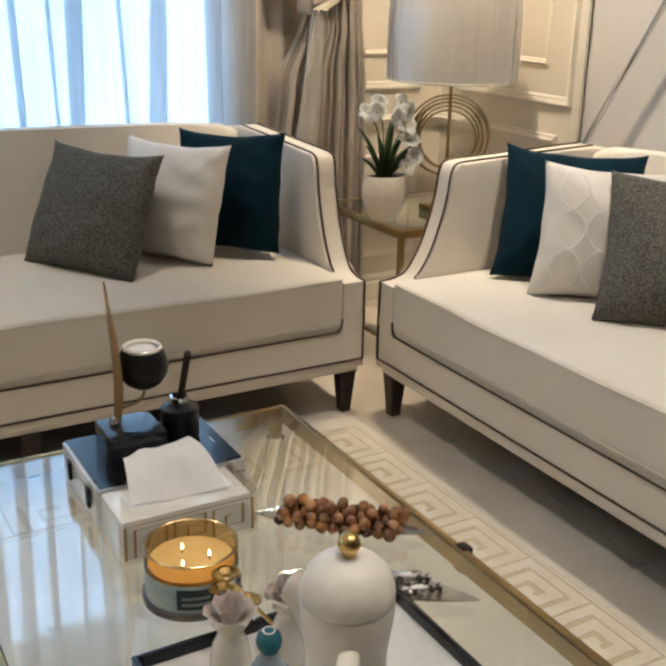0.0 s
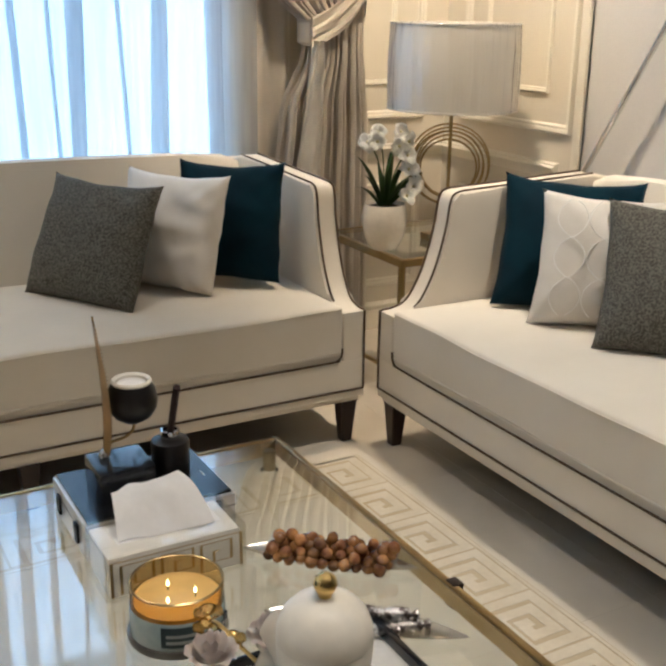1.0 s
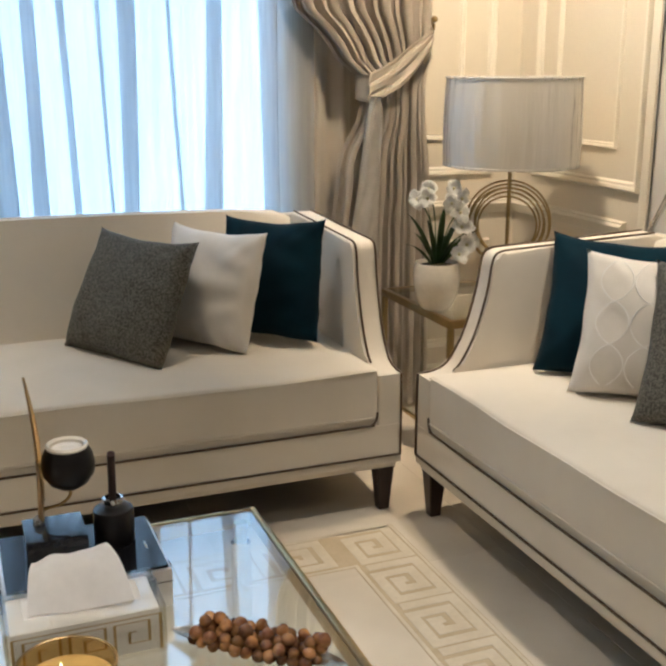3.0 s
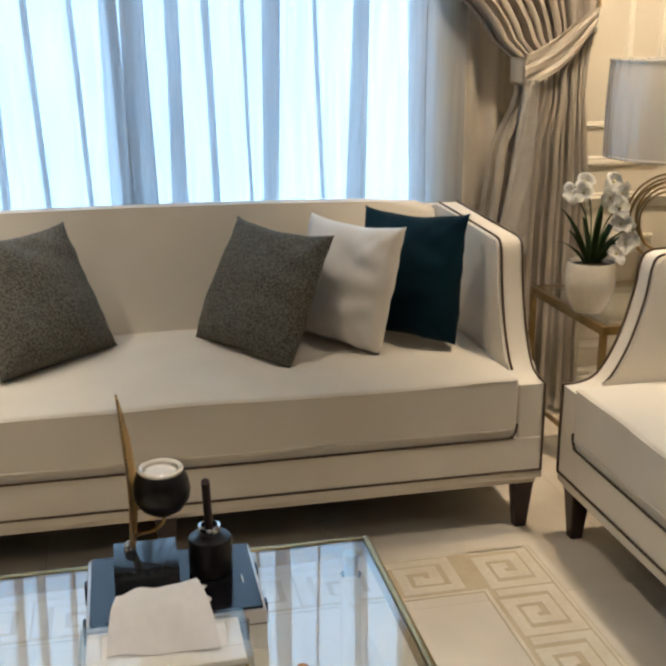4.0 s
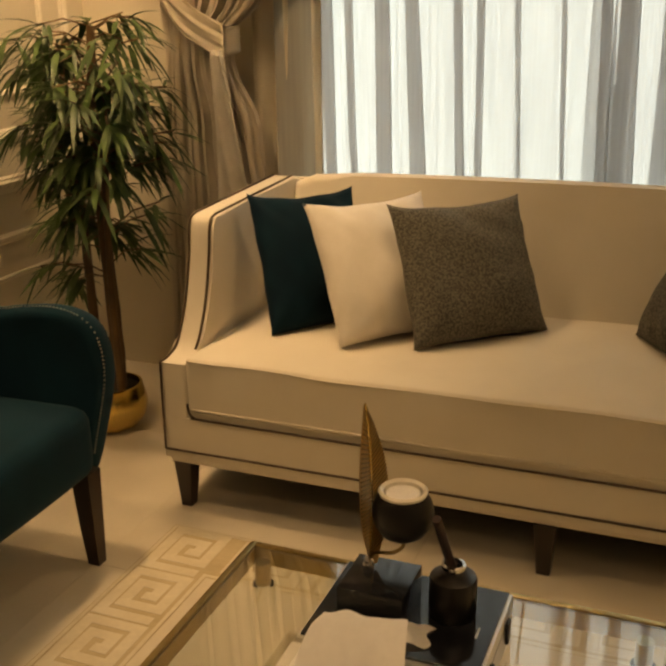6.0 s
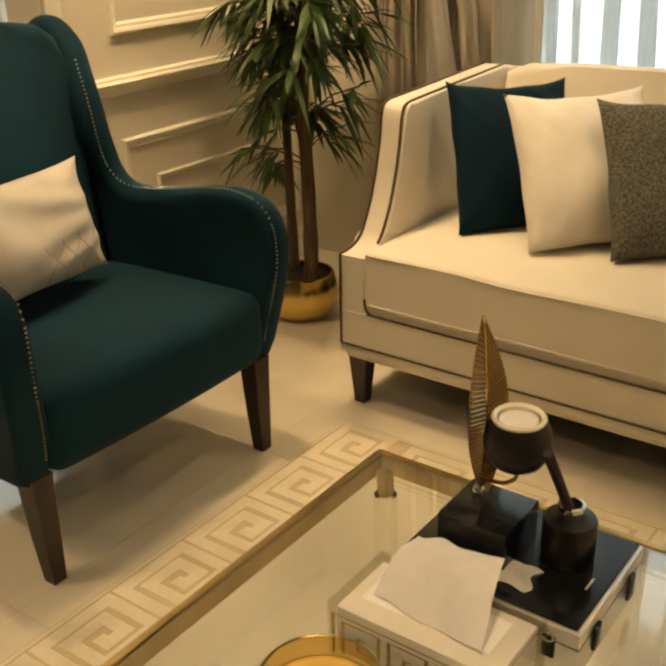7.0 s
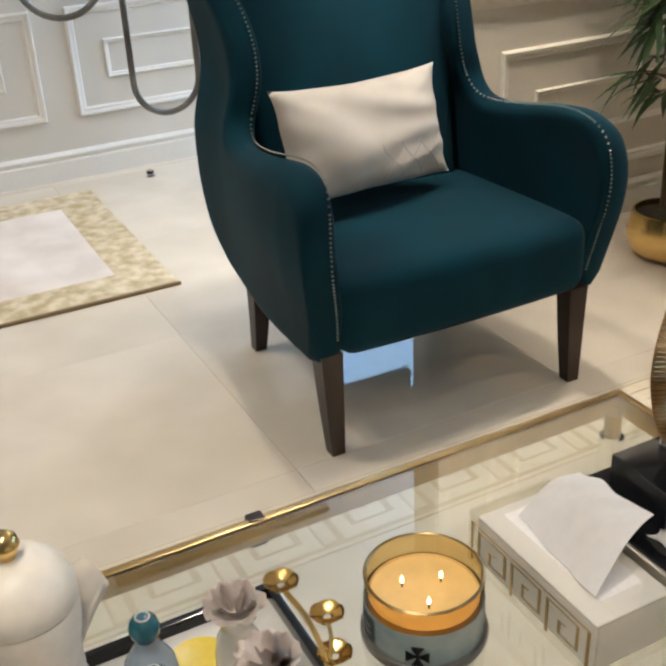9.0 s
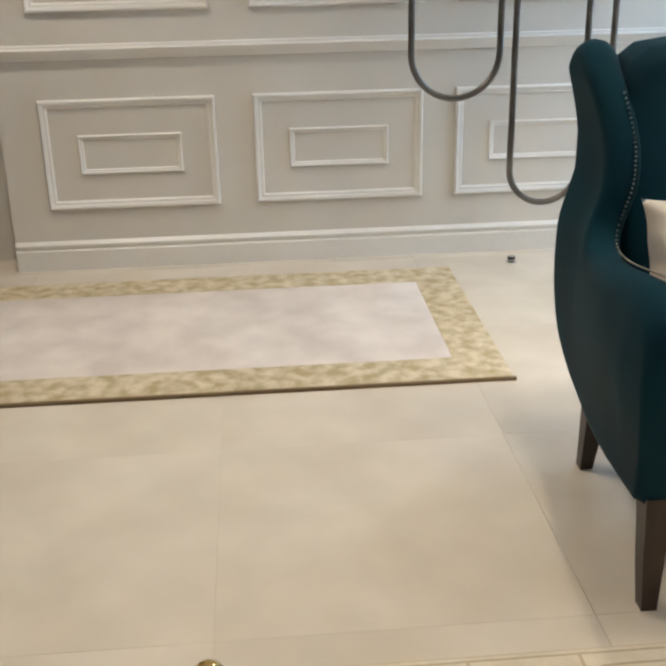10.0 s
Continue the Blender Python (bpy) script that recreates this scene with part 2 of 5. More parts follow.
BLACKMARBLE = surf("black_marble", (0.010, 0.011, 0.014), (0.03, 0.03, 0.035), rough=0.12, scale=9, fine=70, bump=0.0, sharp=(0.28, 0.36))
MATTEBLACK = surf("matte_black_ceramic", (0.008, 0.007, 0.007), rough=0.33, scale=8, fine=200)
REED = surf("dark_reed", (0.028, 0.009, 0.008), rough=0.6, fine=300)
CERAMIC = surf("white_ceramic", (0.84, 0.79, 0.69), (0.81, 0.76, 0.66), rough=0.16, scale=5, fine=60, bump=0.02, coat=0.3)
IVORY = surf("ivory_glaze", (0.88, 0.82, 0.72), (0.84, 0.78, 0.67), rough=0.36, scale=5, fine=60, bump=0.02)
SHADE = silk("silk_lampshade", (0.90, 0.86, 0.78), (0.94, 0.86, 0.70))
PETAL = surf("white_petal", (0.86, 0.85, 0.82), (0.80, 0.79, 0.74), rough=0.6, scale=30, fine=200, bump=0.1)
THROAT = surf("pale_yellow_throat", (0.72, 0.66, 0.36), (0.66, 0.62, 0.40), rough=0.6, scale=60, fine=200)
LEAF = surf("deep_green_leaf", (0.065, 0.12, 0.035), (0.035, 0.07, 0.02), rough=0.45, scale=12, fine=150, bump=0.1)
CANE = surf("brown_cane", (0.16, 0.09, 0.04), (0.09, 0.05, 0.025), rough=0.55, scale=25, fine=140, bump=0.3, stretch=(1, 1, 0.3))
SOIL = surf("dry_moss", (0.07, 0.055, 0.03), (0.03, 0.025, 0.015), rough=0.95, scale=40, fine=250, bump=0.8, bump_dist=0.006)
DRAPE = surf("taupe_satin_drape", (0.68, 0.61, 0.52), (0.60, 0.53, 0.44), rough=0.42, scale=5, fine=500, bump=0.12, bump_dist=0.001, sheen=0.3)
LINING = surf("beige_curtain_lining", (0.76, 0.69, 0.58), (0.70, 0.63, 0.52), rough=0.6, scale=5, fine=500, bump=0.12, bump_dist=0.001)
TAIL = surf("silver_grey_satin", (0.78, 0.74, 0.68), (0.68, 0.64, 0.58), rough=0.35, scale=12, fine=400, bump=0.12, bump_dist=0.001, sheen=0.3)
SHEER = thin_cloth("white_sheer_voile", (0.58, 0.60, 0.62), 0.38, 0.6)
TISSUESHEET = thin_cloth("soft_tissue_sheet", (0.95, 0.93, 0.91), 0.0, 0.25)
TABLEGLASS = glass("table_glass", (0.87, 0.92, 0.90), 0.0, 2.1)
ACRYLIC = thin_glass("clear_acrylic", (0.96, 0.95, 0.92))
CLEARLEG = glass("clear_acrylic_rod", (0.97, 0.97, 0.94), 0.02, 1.2)
PANE = glass("window_glass", (0.98, 1, 1), 0.0, 1.3)
AMBER = thin_glass("amber_candle_glass", (0.95, 0.80, 0.52))
WAX = surf("honey_wax", (0.82, 0.56, 0.20), (0.78, 0.50, 0.16), rough=0.3, scale=6, fine=60, bump=0.02)
LABELBLUE = surf("blue_grey_glaze", (0.26, 0.34, 0.34), (0.40, 0.44, 0.40), rough=0.2, scale=18, fine=90)
SLATE = surf("slate_label", (0.10, 0.14, 0.15), rough=0.5)
PALEBAR = surf("pale_print", (0.55, 0.58, 0.54), rough=0.5)
FLAME = glow("candle_flame", (1.0, 0.72, 0.35), 7)
TISSUE = surf("white_tissue", (0.90, 0.88, 0.85), (0.87, 0.85, 0.82), rough=0.9, scale=10, fine=300, bump=0.04)
TRAYTOP = surf("pearl_tray_surface", (0.72, 0.70, 0.66), (0.66, 0.64, 0.60), rough=0.15, scale=6, fine=80, bump=0.0)
TEALGLASS = surf("teal_glazed_cap", (0.01, 0.14, 0.17), (0.01, 0.09, 0.12), rough=0.1, scale=10, fine=80, bump=0.0, coat=0.5)
PALEBLUE = surf("pale_blue_frosted_glass", (0.50, 0.58, 0.64), (0.44, 0.52, 0.60), rough=0.15, scale=8, fine=60, bump=0.0, trans=0.35)
YELLOW = surf("yellow_dish", (0.72, 0.56, 0.06), (0.66, 0.5, 0.05), rough=0.3)
PEARL = surf("taupe_pearl_petal", (0.68, 0.58, 0.53), (0.80, 0.74, 0.68), rough=0.35, scale=30, fine=150)
NUT = surf("glazed_nut", (0.40, 0.19, 0.06), (0.11, 0.035, 0.018), rough=0.2, coat=0.7, scale=26, fine=220, bump=0.3, vary=0.5)
FOIL = surf("crinkled_foil", (0.72, 0.70, 0.68), (0.16, 0.13, 0.12), rough=0.25, metal=0.85, scale=60, fine=180, bump=0.6, bump_dist=0.003, sharp=(0.42, 0.5))
RUGPALE = surf("pale_pile_rug", (0.80, 0.73, 0.66), (0.64, 0.57, 0.51), rough=0.95, scale=4.5, fine=500, bump=0.6, bump_dist=0.003, detail=7)
RUGGOLD = surf("gold_pattern_rug_border", (0.70, 0.61, 0.44), (0.44, 0.35, 0.19), rough=0.95, scale=22, fine=450, bump=0.6, bump_dist=0.003, sharp=(0.34, 0.66))
RUGEDGE = surf("brown_rug_binding", (0.24, 0.17, 0.09), rough=0.9)
DOORWOOD = surf("dark_brown_door", (0.10, 0.06, 0.03), (0.06, 0.035, 0.02), rough=0.4, scale=8, fine=90, stretch=(1, 1, 0.1))
WINFRAME = surf("white_window_frame", (0.75, 0.75, 0.74), rough=0.35)
HAZE = glow("bright_outdoor_haze", (0.55, 0.775, 1.0), 3.15)
# glow for the added ceiling discs, none of which is in view
LAMPDISC = glow("added_downlight_glow", (1.0, 0.85, 0.65), 6)

# ---- mesh helpers ----


def link_mesh(name, bm, material, smooth=True):
    me = bpy.data.meshes.new(name)
    bmesh.ops.recalc_face_normals(bm, faces=bm.faces)
    for f in bm.faces:
        f.smooth = smooth
    bm.to_mesh(me)
    bm.free()
    me.materials.append(material)
    return me


def sharp_edges(me, deg=40):
    me.set_sharp_from_angle(angle=radians(deg))
    return me


def part(name, bm, material, parent, label="", deg=40):
    ob = new(name, sharp_edges(link_mesh(name, bm, material), deg))
    if parent:
        ob.parent = parent
    if label:
        ob["label"] = label
    return ob


def thing(name, label, category, m=None, group="", kind=""):
    ob = new(name)
    ob.empty_display_size = 0.05
    if m is not None:
        ob.matrix_world = m
    return tagged(ob, label, category, group, kind)


def solid(name, bm, material, label, category, group="", kind="", m=None, deg=40):
    ob = part(name, bm, material, None, "", deg)
    if m is not None:
        ob.matrix_world = m
    return tagged(ob, label, category, group, kind)


def block(x0, x1, y0, y1, z0, z1, bev=0.0, seg=2, bm=None):
    out = bm or bmesh.new()
    b = bmesh.new() if bm else out
    bmesh.ops.create_cube(b, size=1)
    for v in b.verts:
        v.co = Vector(((x0 + x1) / 2 + v.co.x * (x1 - x0), (y0 + y1) / 2 + v.co.y * (y1 - y0), (z0 + z1) / 2 + v.co.z * (z1 - z0)))
    if bev:
        bmesh.ops.bevel(b, geom=b.edges[:], offset=bev, segments=seg, affect="EDGES", profile=0.6)
    if bm:
        join(out, b)
    return out


def join(bm, other):
    me = bpy.data.meshes.new("tmp")
    other.to_mesh(me)
    other.free()
    bm.from_mesh(me)
    bpy.data.meshes.remove(me)
    return bm


def lathe(profile, n=32, centre=(0, 0), bm=None):
    """A turned form from (radius, height) pairs."""
    bm = bm or bmesh.new()
    rings = []
    for r, z in profile:
        if r < 1e-5:
            rings.append([bm.verts.new((centre[0], centre[1], z))])
        else:
            rings.append([bm.verts.new((centre[0] + r * math.cos(2 * math.pi * i / n), centre[1] + r * math.sin(2 * math.pi * i / n), z)) for i in range(n)])
    for a, b in zip(rings, rings[1:]):
        for i in range(n):
            j = (i + 1) % n
            vs = [a[i % len(a)], a[j % len(a)], b[j % len(b)], b[i % len(b)]]
            vs = [v for k, v in enumerate(vs) if v not in vs[:k]]
            if len(vs) > 2:
                bm.faces.new(vs)
    return bm


def tube(points, r, n=8, bm=None, closed=False, taper=None):
    """A round rod along points."""
    bm = bm or bmesh.new()
    P = [Vector(p) for p in points]
    rings = []
    prev = None
    for i, p in enumerate(P):
        a = P[i - 1] if (i or closed) else P[0]
        b = P[(i + 1) % len(P)] if (closed or i + 1 < len(P)) else P[-1]
        d = (b - a).normalized()
        ref = prev if prev is not None else (Vector((0, 0, 1)) if abs(d.z) < 0.9 else Vector((1, 0, 0)))
        s = (ref - d * ref.dot(d)).normalized()
        prev = s
        q = d.cross(s)
        rr = taper(i / max(1, len(P) - 1)) * r if taper else r
        rings.append([bm.verts.new(p + (s * math.cos(2 * math.pi * k / n) + q * math.sin(2 * math.pi * k / n)) * rr) for k in range(n)])
    for i in range(len(P) if closed else len(P) - 1):
        a, b = rings[i], rings[(i + 1) % len(P)]
        for k in range(n):
            bm.faces.new((a[k], a[(k + 1) % n], b[(k + 1) % n], b[k]))
    if not closed:
        bm.faces.new(rings[0])
        bm.faces.new(rings[-1])
    return bm


def spline(pts, n=8):
    """Points along a smooth curve through pts."""
    P = [Vector(p) for p in pts]
    P = [P[0] * 2 - P[1]] + P + [P[-1] * 2 - P[-2]]
    out = []
    for i in range(1, len(P) - 2):
        a, b, c, d = P[i - 1:i + 3]
        for k in range(n):
            t = k / n
            out.append(0.5 * (2 * b + (c - a) * t + (2 * a - 5 * b + 4 * c - d) * t * t + (3 * b - a - 3 * c + d) * t ** 3))
    out.append(P[-2])
    return out


def sheet(fn, nu, nv, thick=0.0, bm=None):
    """A grid over fn(s, t), optionally given a back at that thickness."""
    bm = bm or bmesh.new()
    g = [[bm.verts.new(fn(i / nu, j / nv)) for j in range(nv + 1)] for i in range(nu + 1)]
    for i in range(nu):
        for j in range(nv):
            bm.faces.new((g[i][j], g[i + 1][j], g[i + 1][j + 1], g[i][j + 1]))
    if thick:
        bmesh.ops.solidify(bm, geom=bm.faces[:], thickness=thick)
    return bm


def slab(outline, plane, a, b, bev=0.0, seg=3, bm=None):
    """An outline in the plane 'xz' or 'yz' or 'xy', given thickness from a to b."""
    b2 = bmesh.new()

    def at(p, d):
        return {"xz": (p[0], d, p[1]), "yz": (d, p[0], p[1]), "xy": (p[0], p[1], d)}[plane]
    lo = [b2.verts.new(at(p, a)) for p in outline]
    hi = [b2.verts.new(at(p, b)) for p in outline]
    f1, f2 = b2.faces.new(lo), b2.faces.new(hi)
    n = len(outline)
    for i in range(n):
        b2.faces.new((lo[i], lo[(i + 1) % n], hi[(i + 1) % n], hi[i]))
    if bev:
        bmesh.ops.bevel(b2, geom=[*f1.edges, *f2.edges], offset=bev, segments=seg, affect="EDGES", profile=0.55, clamp_overlap=True)
    return join(bm, b2) if bm else b2


def frame_loop(plane, d, out, u0, u1, v0, v1, w=0.035, h=0.016):
    """A mitred picture-frame moulding on a wall: profile w wide and h proud of the plane at d, on the side out (+1 or -1)."""
    bm = bmesh.new()
    prof = [(0, 0), (0.0, 0.55), (0.18, 1.0), (0.42, 0.85), (0.55, 0.5), (0.8, 0.45), (1.0, 0.0)]
    rings = []
    for s, t in prof:
        i, e = s * w, t * h
        cs = [(u0 + i, v0 + i), (u1 - i, v0 + i), (u1 - i, v1 - i), (u0 + i, v1 - i)]
        rings.append([bm.verts.new((d + out * e, u, v) if plane == "x" else (u, d + out * e, v)) for u, v in cs])
    for a, b in zip(rings, rings[1:]):
        for k in range(4):
            bm.faces.new((a[k], a[(k + 1) % 4], b[(k + 1) % 4], b[k]))
    return bm


def rail_run(plane, d, out, u0, u1, prof):
    """A straight moulding along a wall; prof: (proud, height) pairs."""
    bm = bmesh.new()
    ends = []
    for u in (u0, u1):
        ends.append([bm.verts.new((d + out * p, u, z) if plane == "x" else (u, d + out * p, z)) for p, z in prof])
    n = len(prof)
    for k in range(n):
        bm.faces.new((ends[0][k], ends[0][(k + 1) % n], ends[1][(k + 1) % n], ends[1][k]))
    bm.faces.new(ends[0])
    bm.faces.new(ends[1])
    return bm

# ---- the room ----
X0, X1, YB, YN, H = -3.6, 2.12, 1.05, -5.2, 2.7


def structure(name, bm, material, label, category, deg=40):
    return solid(name, bm, material, label, category, kind="structure", deg=deg)


floor = structure("floor", block(-4.3, 2.3, YN - 0.1, 1.25, -0.12, -0.004), GROUT, "glossy cream marble floor laid in large tiles", "floor")
ceiling = structure("ceiling", block(-4.3, 2.3, YN - 0.1, 1.25, H, H + 0.1), CEIL, "plain white painted ceiling", "ceiling")

# back wall with two window openings
bw = bmesh.new()
for a, b, z0, z1 in [(-3.8, -3.35, 0, H), (-2.35, -1.10, 0, H), (1.11, 2.3, 0, H), (-3.35, -2.35, 0, 0.3), (-3.35, -2.35, 2.5, H), (-1.10, 1.11, 0, 0.35), (-1.10, 1.11, 2.45, H)]:
    block(a, b, YB, YB + 0.15, z0, z1, bm=bw)
wall_back = structure("wall_north", bw, WALLP, "cream painted wall round the curtained window", "wall")
wall_right = structure("wall_east", block(X1, X1 + 0.15, 0.19, YB, 0, H), WALLP, "cream panelled wall in the lamp corner", "wall")
wall_right2 = structure("wall_east_plain", block(X1 + 0.012, X1 + 0.15, YN, 0.19, 0, H), WALLGREY, "plain pale grey wall behind the sofa", "wall")
wall_stub = structure("wall_alcove", block(-2.14, -1.98, -0.2, YB, 0, H, 0.004), WALLP, "cream panelled wall behind the armchair", "wall")
wall_left = structure("wall_west", block(X0 - 0.15, X0, -2.83, 0.15, 0, H), WALLWHITE, "off-white wall with raised panel mouldings", "wall")
lw = bmesh.new()
for a, b, z0, z1 in [(0.85, YB, 0, H), (0.15, 0.85, 0, 0.5), (0.15, 0.85, 2.4, H)]:
    block(X0 - 0.15, X0, a, b, z0, z1, bm=lw)
structure("wall_west_end", lw, WALLWHITE, "off-white wall round a narrow side window", "wall")
structure("wall_hall", block(-4.25, -4.1, YN, -2.83, 0, H), WALLWHITE, "off-white wall of the side hall", "wall")
structure("wall_return", block(-4.1, X0 - 0.15, -2.98, -2.83, 0, H), WALLWHITE, "off-white wall return beside the hall", "wall")
# unseen closing wall, darkened so less light bounces onto the sofa fronts
structure("wall_south", block(-4.25, 2.3, YN - 0.1, YN, 0, H), WALLDIM, "unseen end wall, kept dark taupe to cut bounced light", "wall")

dr = structure("door_1", block(-4.094, -4.05, -4.2, -3.02, 0.0, 2.1, 0.006), DOORWOOD, "dark brown wooden hall door", "door")
part("door_panel", block(-4.05, -4.038, -4.05, -3.2, 0.25, 1.0, 0.005), DOORWOOD, dr)
part("door_panel", block(-4.05, -4.038, -4.05, -3.2, 1.15, 1.95, 0.005), DOORWOOD, dr)

# wall mouldings
RAIL = [(0, 0), (0.012, 0.004), (0.016, 0.018), (0.03, 0.03), (0.034, 0.042), (0.022, 0.05), (0.022, 0.056), (0, 0.06)]
BASE = [(0, 0), (0.018, 0), (0.018, 0.085), (0.012, 0.092), (0.018, 0.1), (0.018, 0.112), (0.006, 0.125), (0, 0.125)]


def up(prof, z):
    return [(p, q + z) for p, q in prof]


def mouldings(wall, plane, d, out, spans, run, rail_z, low, high, mat):
    """Panels on a wall: spans of outer frames, an inner frame in each, a rail and a baseboard."""
    for a, b in spans:
        for z0, z1, inset in ((low[0], low[1], 0.145), (high, H - 0.25, 0.145)):
            part("panel_moulding", frame_loop(plane, d, out, a, b, z0, z1, 0.036, 0.018), mat, wall)
            part("panel_moulding", frame_loop(plane, d, out, a + inset, b - inset, z0 + inset, z1 - inset, 0.022, 0.012), mat, wall)
    part("chair_rail", rail_run(plane, d, out, run[0], run[1], up(RAIL, rail_z)), mat, wall)
    part("baseboard", rail_run(plane, d, out, run[0], run[1], BASE), mat, wall)


mouldings(wall_left, "x", X0, 1, [(-2.668, -1.957), (-1.803, -1.1), (-0.962, -0.26)], (-2.83, 0.15), 0.868, (0.262, 0.714), 1.05, MOULDWHITE)
mouldings(wall_stub, "x", -1.98, 1, [(0.04, 0.93)], (-0.2, YB), 0.802, (0.2, 0.665), 0.985, MOULD)
mouldings(wall_right, "x", X1, -1, [(0.222, 0.91)], (0.28, YB), 0.775, (0.2, 0.665), 0.945, MOULD)
mouldings(wall_back, "y", YB, -1, [(1.32, 2.0)], (1.12, X1), 0.775, (0.2, 0.665), 0.94, MOULD)
part("corner_trim", block(X1 - 0.014, X1 - 0.0005, 0.165, 0.205, 0, H - 0.002, 0.004), MOULD, wall_right)
part("corner_trim", block(-1.9795, -1.962, -0.198, -0.14, 0.126, H - 0.002, 0.004), MOULD, wall_stub)
part("baseboard", rail_run("x", X1 + 0.012, -1, YN, 0.16, BASE), MOULDWHITE, wall_right2)

# windows


def window(name, plane, a, b, z0, z1, d, mullions, label):
    w = thing(name, label, "window", kind="structure")

    def bx(u0, u1, v0, v1, t=0.06):
        return block(u0, u1, d - t / 2, d + t / 2, v0, v1, 0.004) if plane == "y" else block(d - t / 2, d + t / 2, u0, u1, v0, v1, 0.004)
    for u0, u1, v0, v1 in [(a + 0.002, a + 0.05, z0 + 0.002, z1 - 0.002), (b - 0.05, b - 0.002, z0 + 0.002, z1 - 0.002), (a + 0.05, b - 0.05, z0 + 0.002, z0 + 0.05), (a + 0.05, b - 0.05, z1 - 0.05, z1 - 0.002)]:
        part("window_frame", bx(u0, u1, v0, v1), WINFRAME, w)
    us = [a + 0.05] + [m for m in mullions] + [b - 0.05]
    for m in mullions:
        part("mullion", bx(m - 0.02, m + 0.02, z0 + 0.05, z1 - 0.05, 0.05), WINFRAME, w)
    for u0, u1 in zip(us, us[1:]):
        p = part("pane", bx(u0 + 0.02, u1 - 0.02, z0 + 0.052, z1 - 0.052, 0.006), PANE, w)
        p.visible_shadow = False
    return w


window("window_1", "y", -1.10, 1.11, 0.35, 2.45, 1.13, (0.0,), "wide window with white frame behind sheer curtains")
window("window_2", "y", -3.35, -2.35, 0.3, 2.5, 1.13, (-2.85,), "side window with white frame")
window("window_3", "x", 0.15, 0.85, 0.5, 2.4, X0 - 0.08, (), "narrow side window with white frame")
structure("backdrop", block(-1.75, 1.75, 1.6, 1.62, -0.3, 3.2), HAZE, "bright hazy daylight outside", "backdrop")
structure("backdrop_side", block(-4.4, -3.95, -0.3, 1.3, 0.0, 2.9), HAZE, "bright hazy daylight outside", "backdrop")

# ceiling downlights out of view, added as fixtures for the lamps
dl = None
for k, (lx, ly) in enumerate(UNSEEN_DOWNLIGHTS):
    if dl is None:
        dl = thing("ceiling_light", "round recessed downlight with white trim, unseen, added to light the room", "light", pose(lx, ly, H), "ceiling downlights")
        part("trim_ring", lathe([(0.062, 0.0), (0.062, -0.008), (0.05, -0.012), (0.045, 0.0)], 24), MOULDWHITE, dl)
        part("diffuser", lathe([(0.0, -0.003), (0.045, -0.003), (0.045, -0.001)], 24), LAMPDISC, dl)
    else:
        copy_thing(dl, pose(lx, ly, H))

# ---- curtains ----


def sheer_curtain(x0, x1, y, z0, z1, folds, seed):
    """A hanging voile: nearly flat stretches with narrow folds, where the cloth doubles back on itself."""
    r = random.Random(seed)
    ph = [r.uniform(0, 6.28) for _ in range(4)]
    spec = [(c, w, lean, r.uniform(0.5, 1.0)) for c, w, lean in folds]

    def row(z):
        k = z - 1.1
        pts = [(x0, 0.0)]
        for c, w, lean, dep in spec:
            cc = c + lean * k + 0.004 * math.sin(3 * z + 20 * c)
            ww = w * (1.0 + 0.18 * math.sin(2.2 * z + 9 * c))
            pts += [(cc - ww * 0.8, -0.004), (cc + ww * 0.42, -0.014 * dep), (cc + ww * 0.5, -0.004), (cc, 0.006 * dep), (cc - ww * 0.5, 0.014 * dep), (cc - ww * 0.42, 0.022 * dep), (cc + ww * 0.8, 0.012)]
        pts.append((x1, 0.0))
        out = []
        for (ax, ay), (bx, by) in zip(pts, pts[1:]):
            n = 5
            for i in range(n):
                t = i / n
                s = t * t * (3 - 2 * t)
                x = ax + (bx - ax) * t
                out.append((x, y + ay + (by - ay) * s + 0.010 * math.sin(14 * x + ph[0] + 0.4 * z) + 0.004 * math.sin(41 * x + ph[1])))
        out.append((pts[-1][0], y + pts[-1][1]))
        return out
    n = len(row(0.0)) - 1
    rows = [row(z0 + (z1 - z0) * j / 16) for j in range(17)]
    return sheet(lambda s, t: (*rows[round(t * 16)][round(s * n)], z0 + (z1 - z0) * t), n, 16)


# folds: place, width, lean
FOLDS_L = [(-0.97, 0.05, -0.02), (-0.88, 0.03, -0.03), (-0.765, 0.055, -0.029), (-0.653, 0.055, -0.041), (-0.505, 0.04, -0.047), (-0.439, 0.035, -0.016), (-0.305, 0.022, -0.037), (-0.164, 0.016, -0.05)]
FOLDS_R = [(-0.038, 0.034, -0.02), (0.034, 0.062, -0.012), (0.145, 0.055, -0.012), (0.265, 0.028, -0.018), (0.393, 0.012, -0.03), (0.467, 0.05, 0.007), (0.64, 0.012, -0.03), (0.778, 0.062, 0.02), (0.995, 0.075, -0.01)]
solid("sheer_curtain", sheer_curtain(-1.16, -0.03, 0.992, 0.02, 2.55, FOLDS_L, 3), SHEER, "white sheer voile curtain hanging over the bright window", "curtain", "sheer curtains", deg=180)
solid("sheer_curtain", sheer_curtain(-0.09, 1.17, 0.965, 0.02, 2.55, FOLDS_R, 11), SHEER, "white sheer voile curtain hanging over the bright window", "curtain", "sheer curtains", deg=180)
solid("sheer_curtain", sheer_curtain(-3.45, -2.25, 0.97, 0.02, 2.6, [(-3.3 + 0.13 * k, 0.035, 0.015 * math.sin(2.3 * k)) for k in range(8)], 5), SHEER, "white sheer voile curtain over the side window", "curtain", "sheer curtains", deg=180)


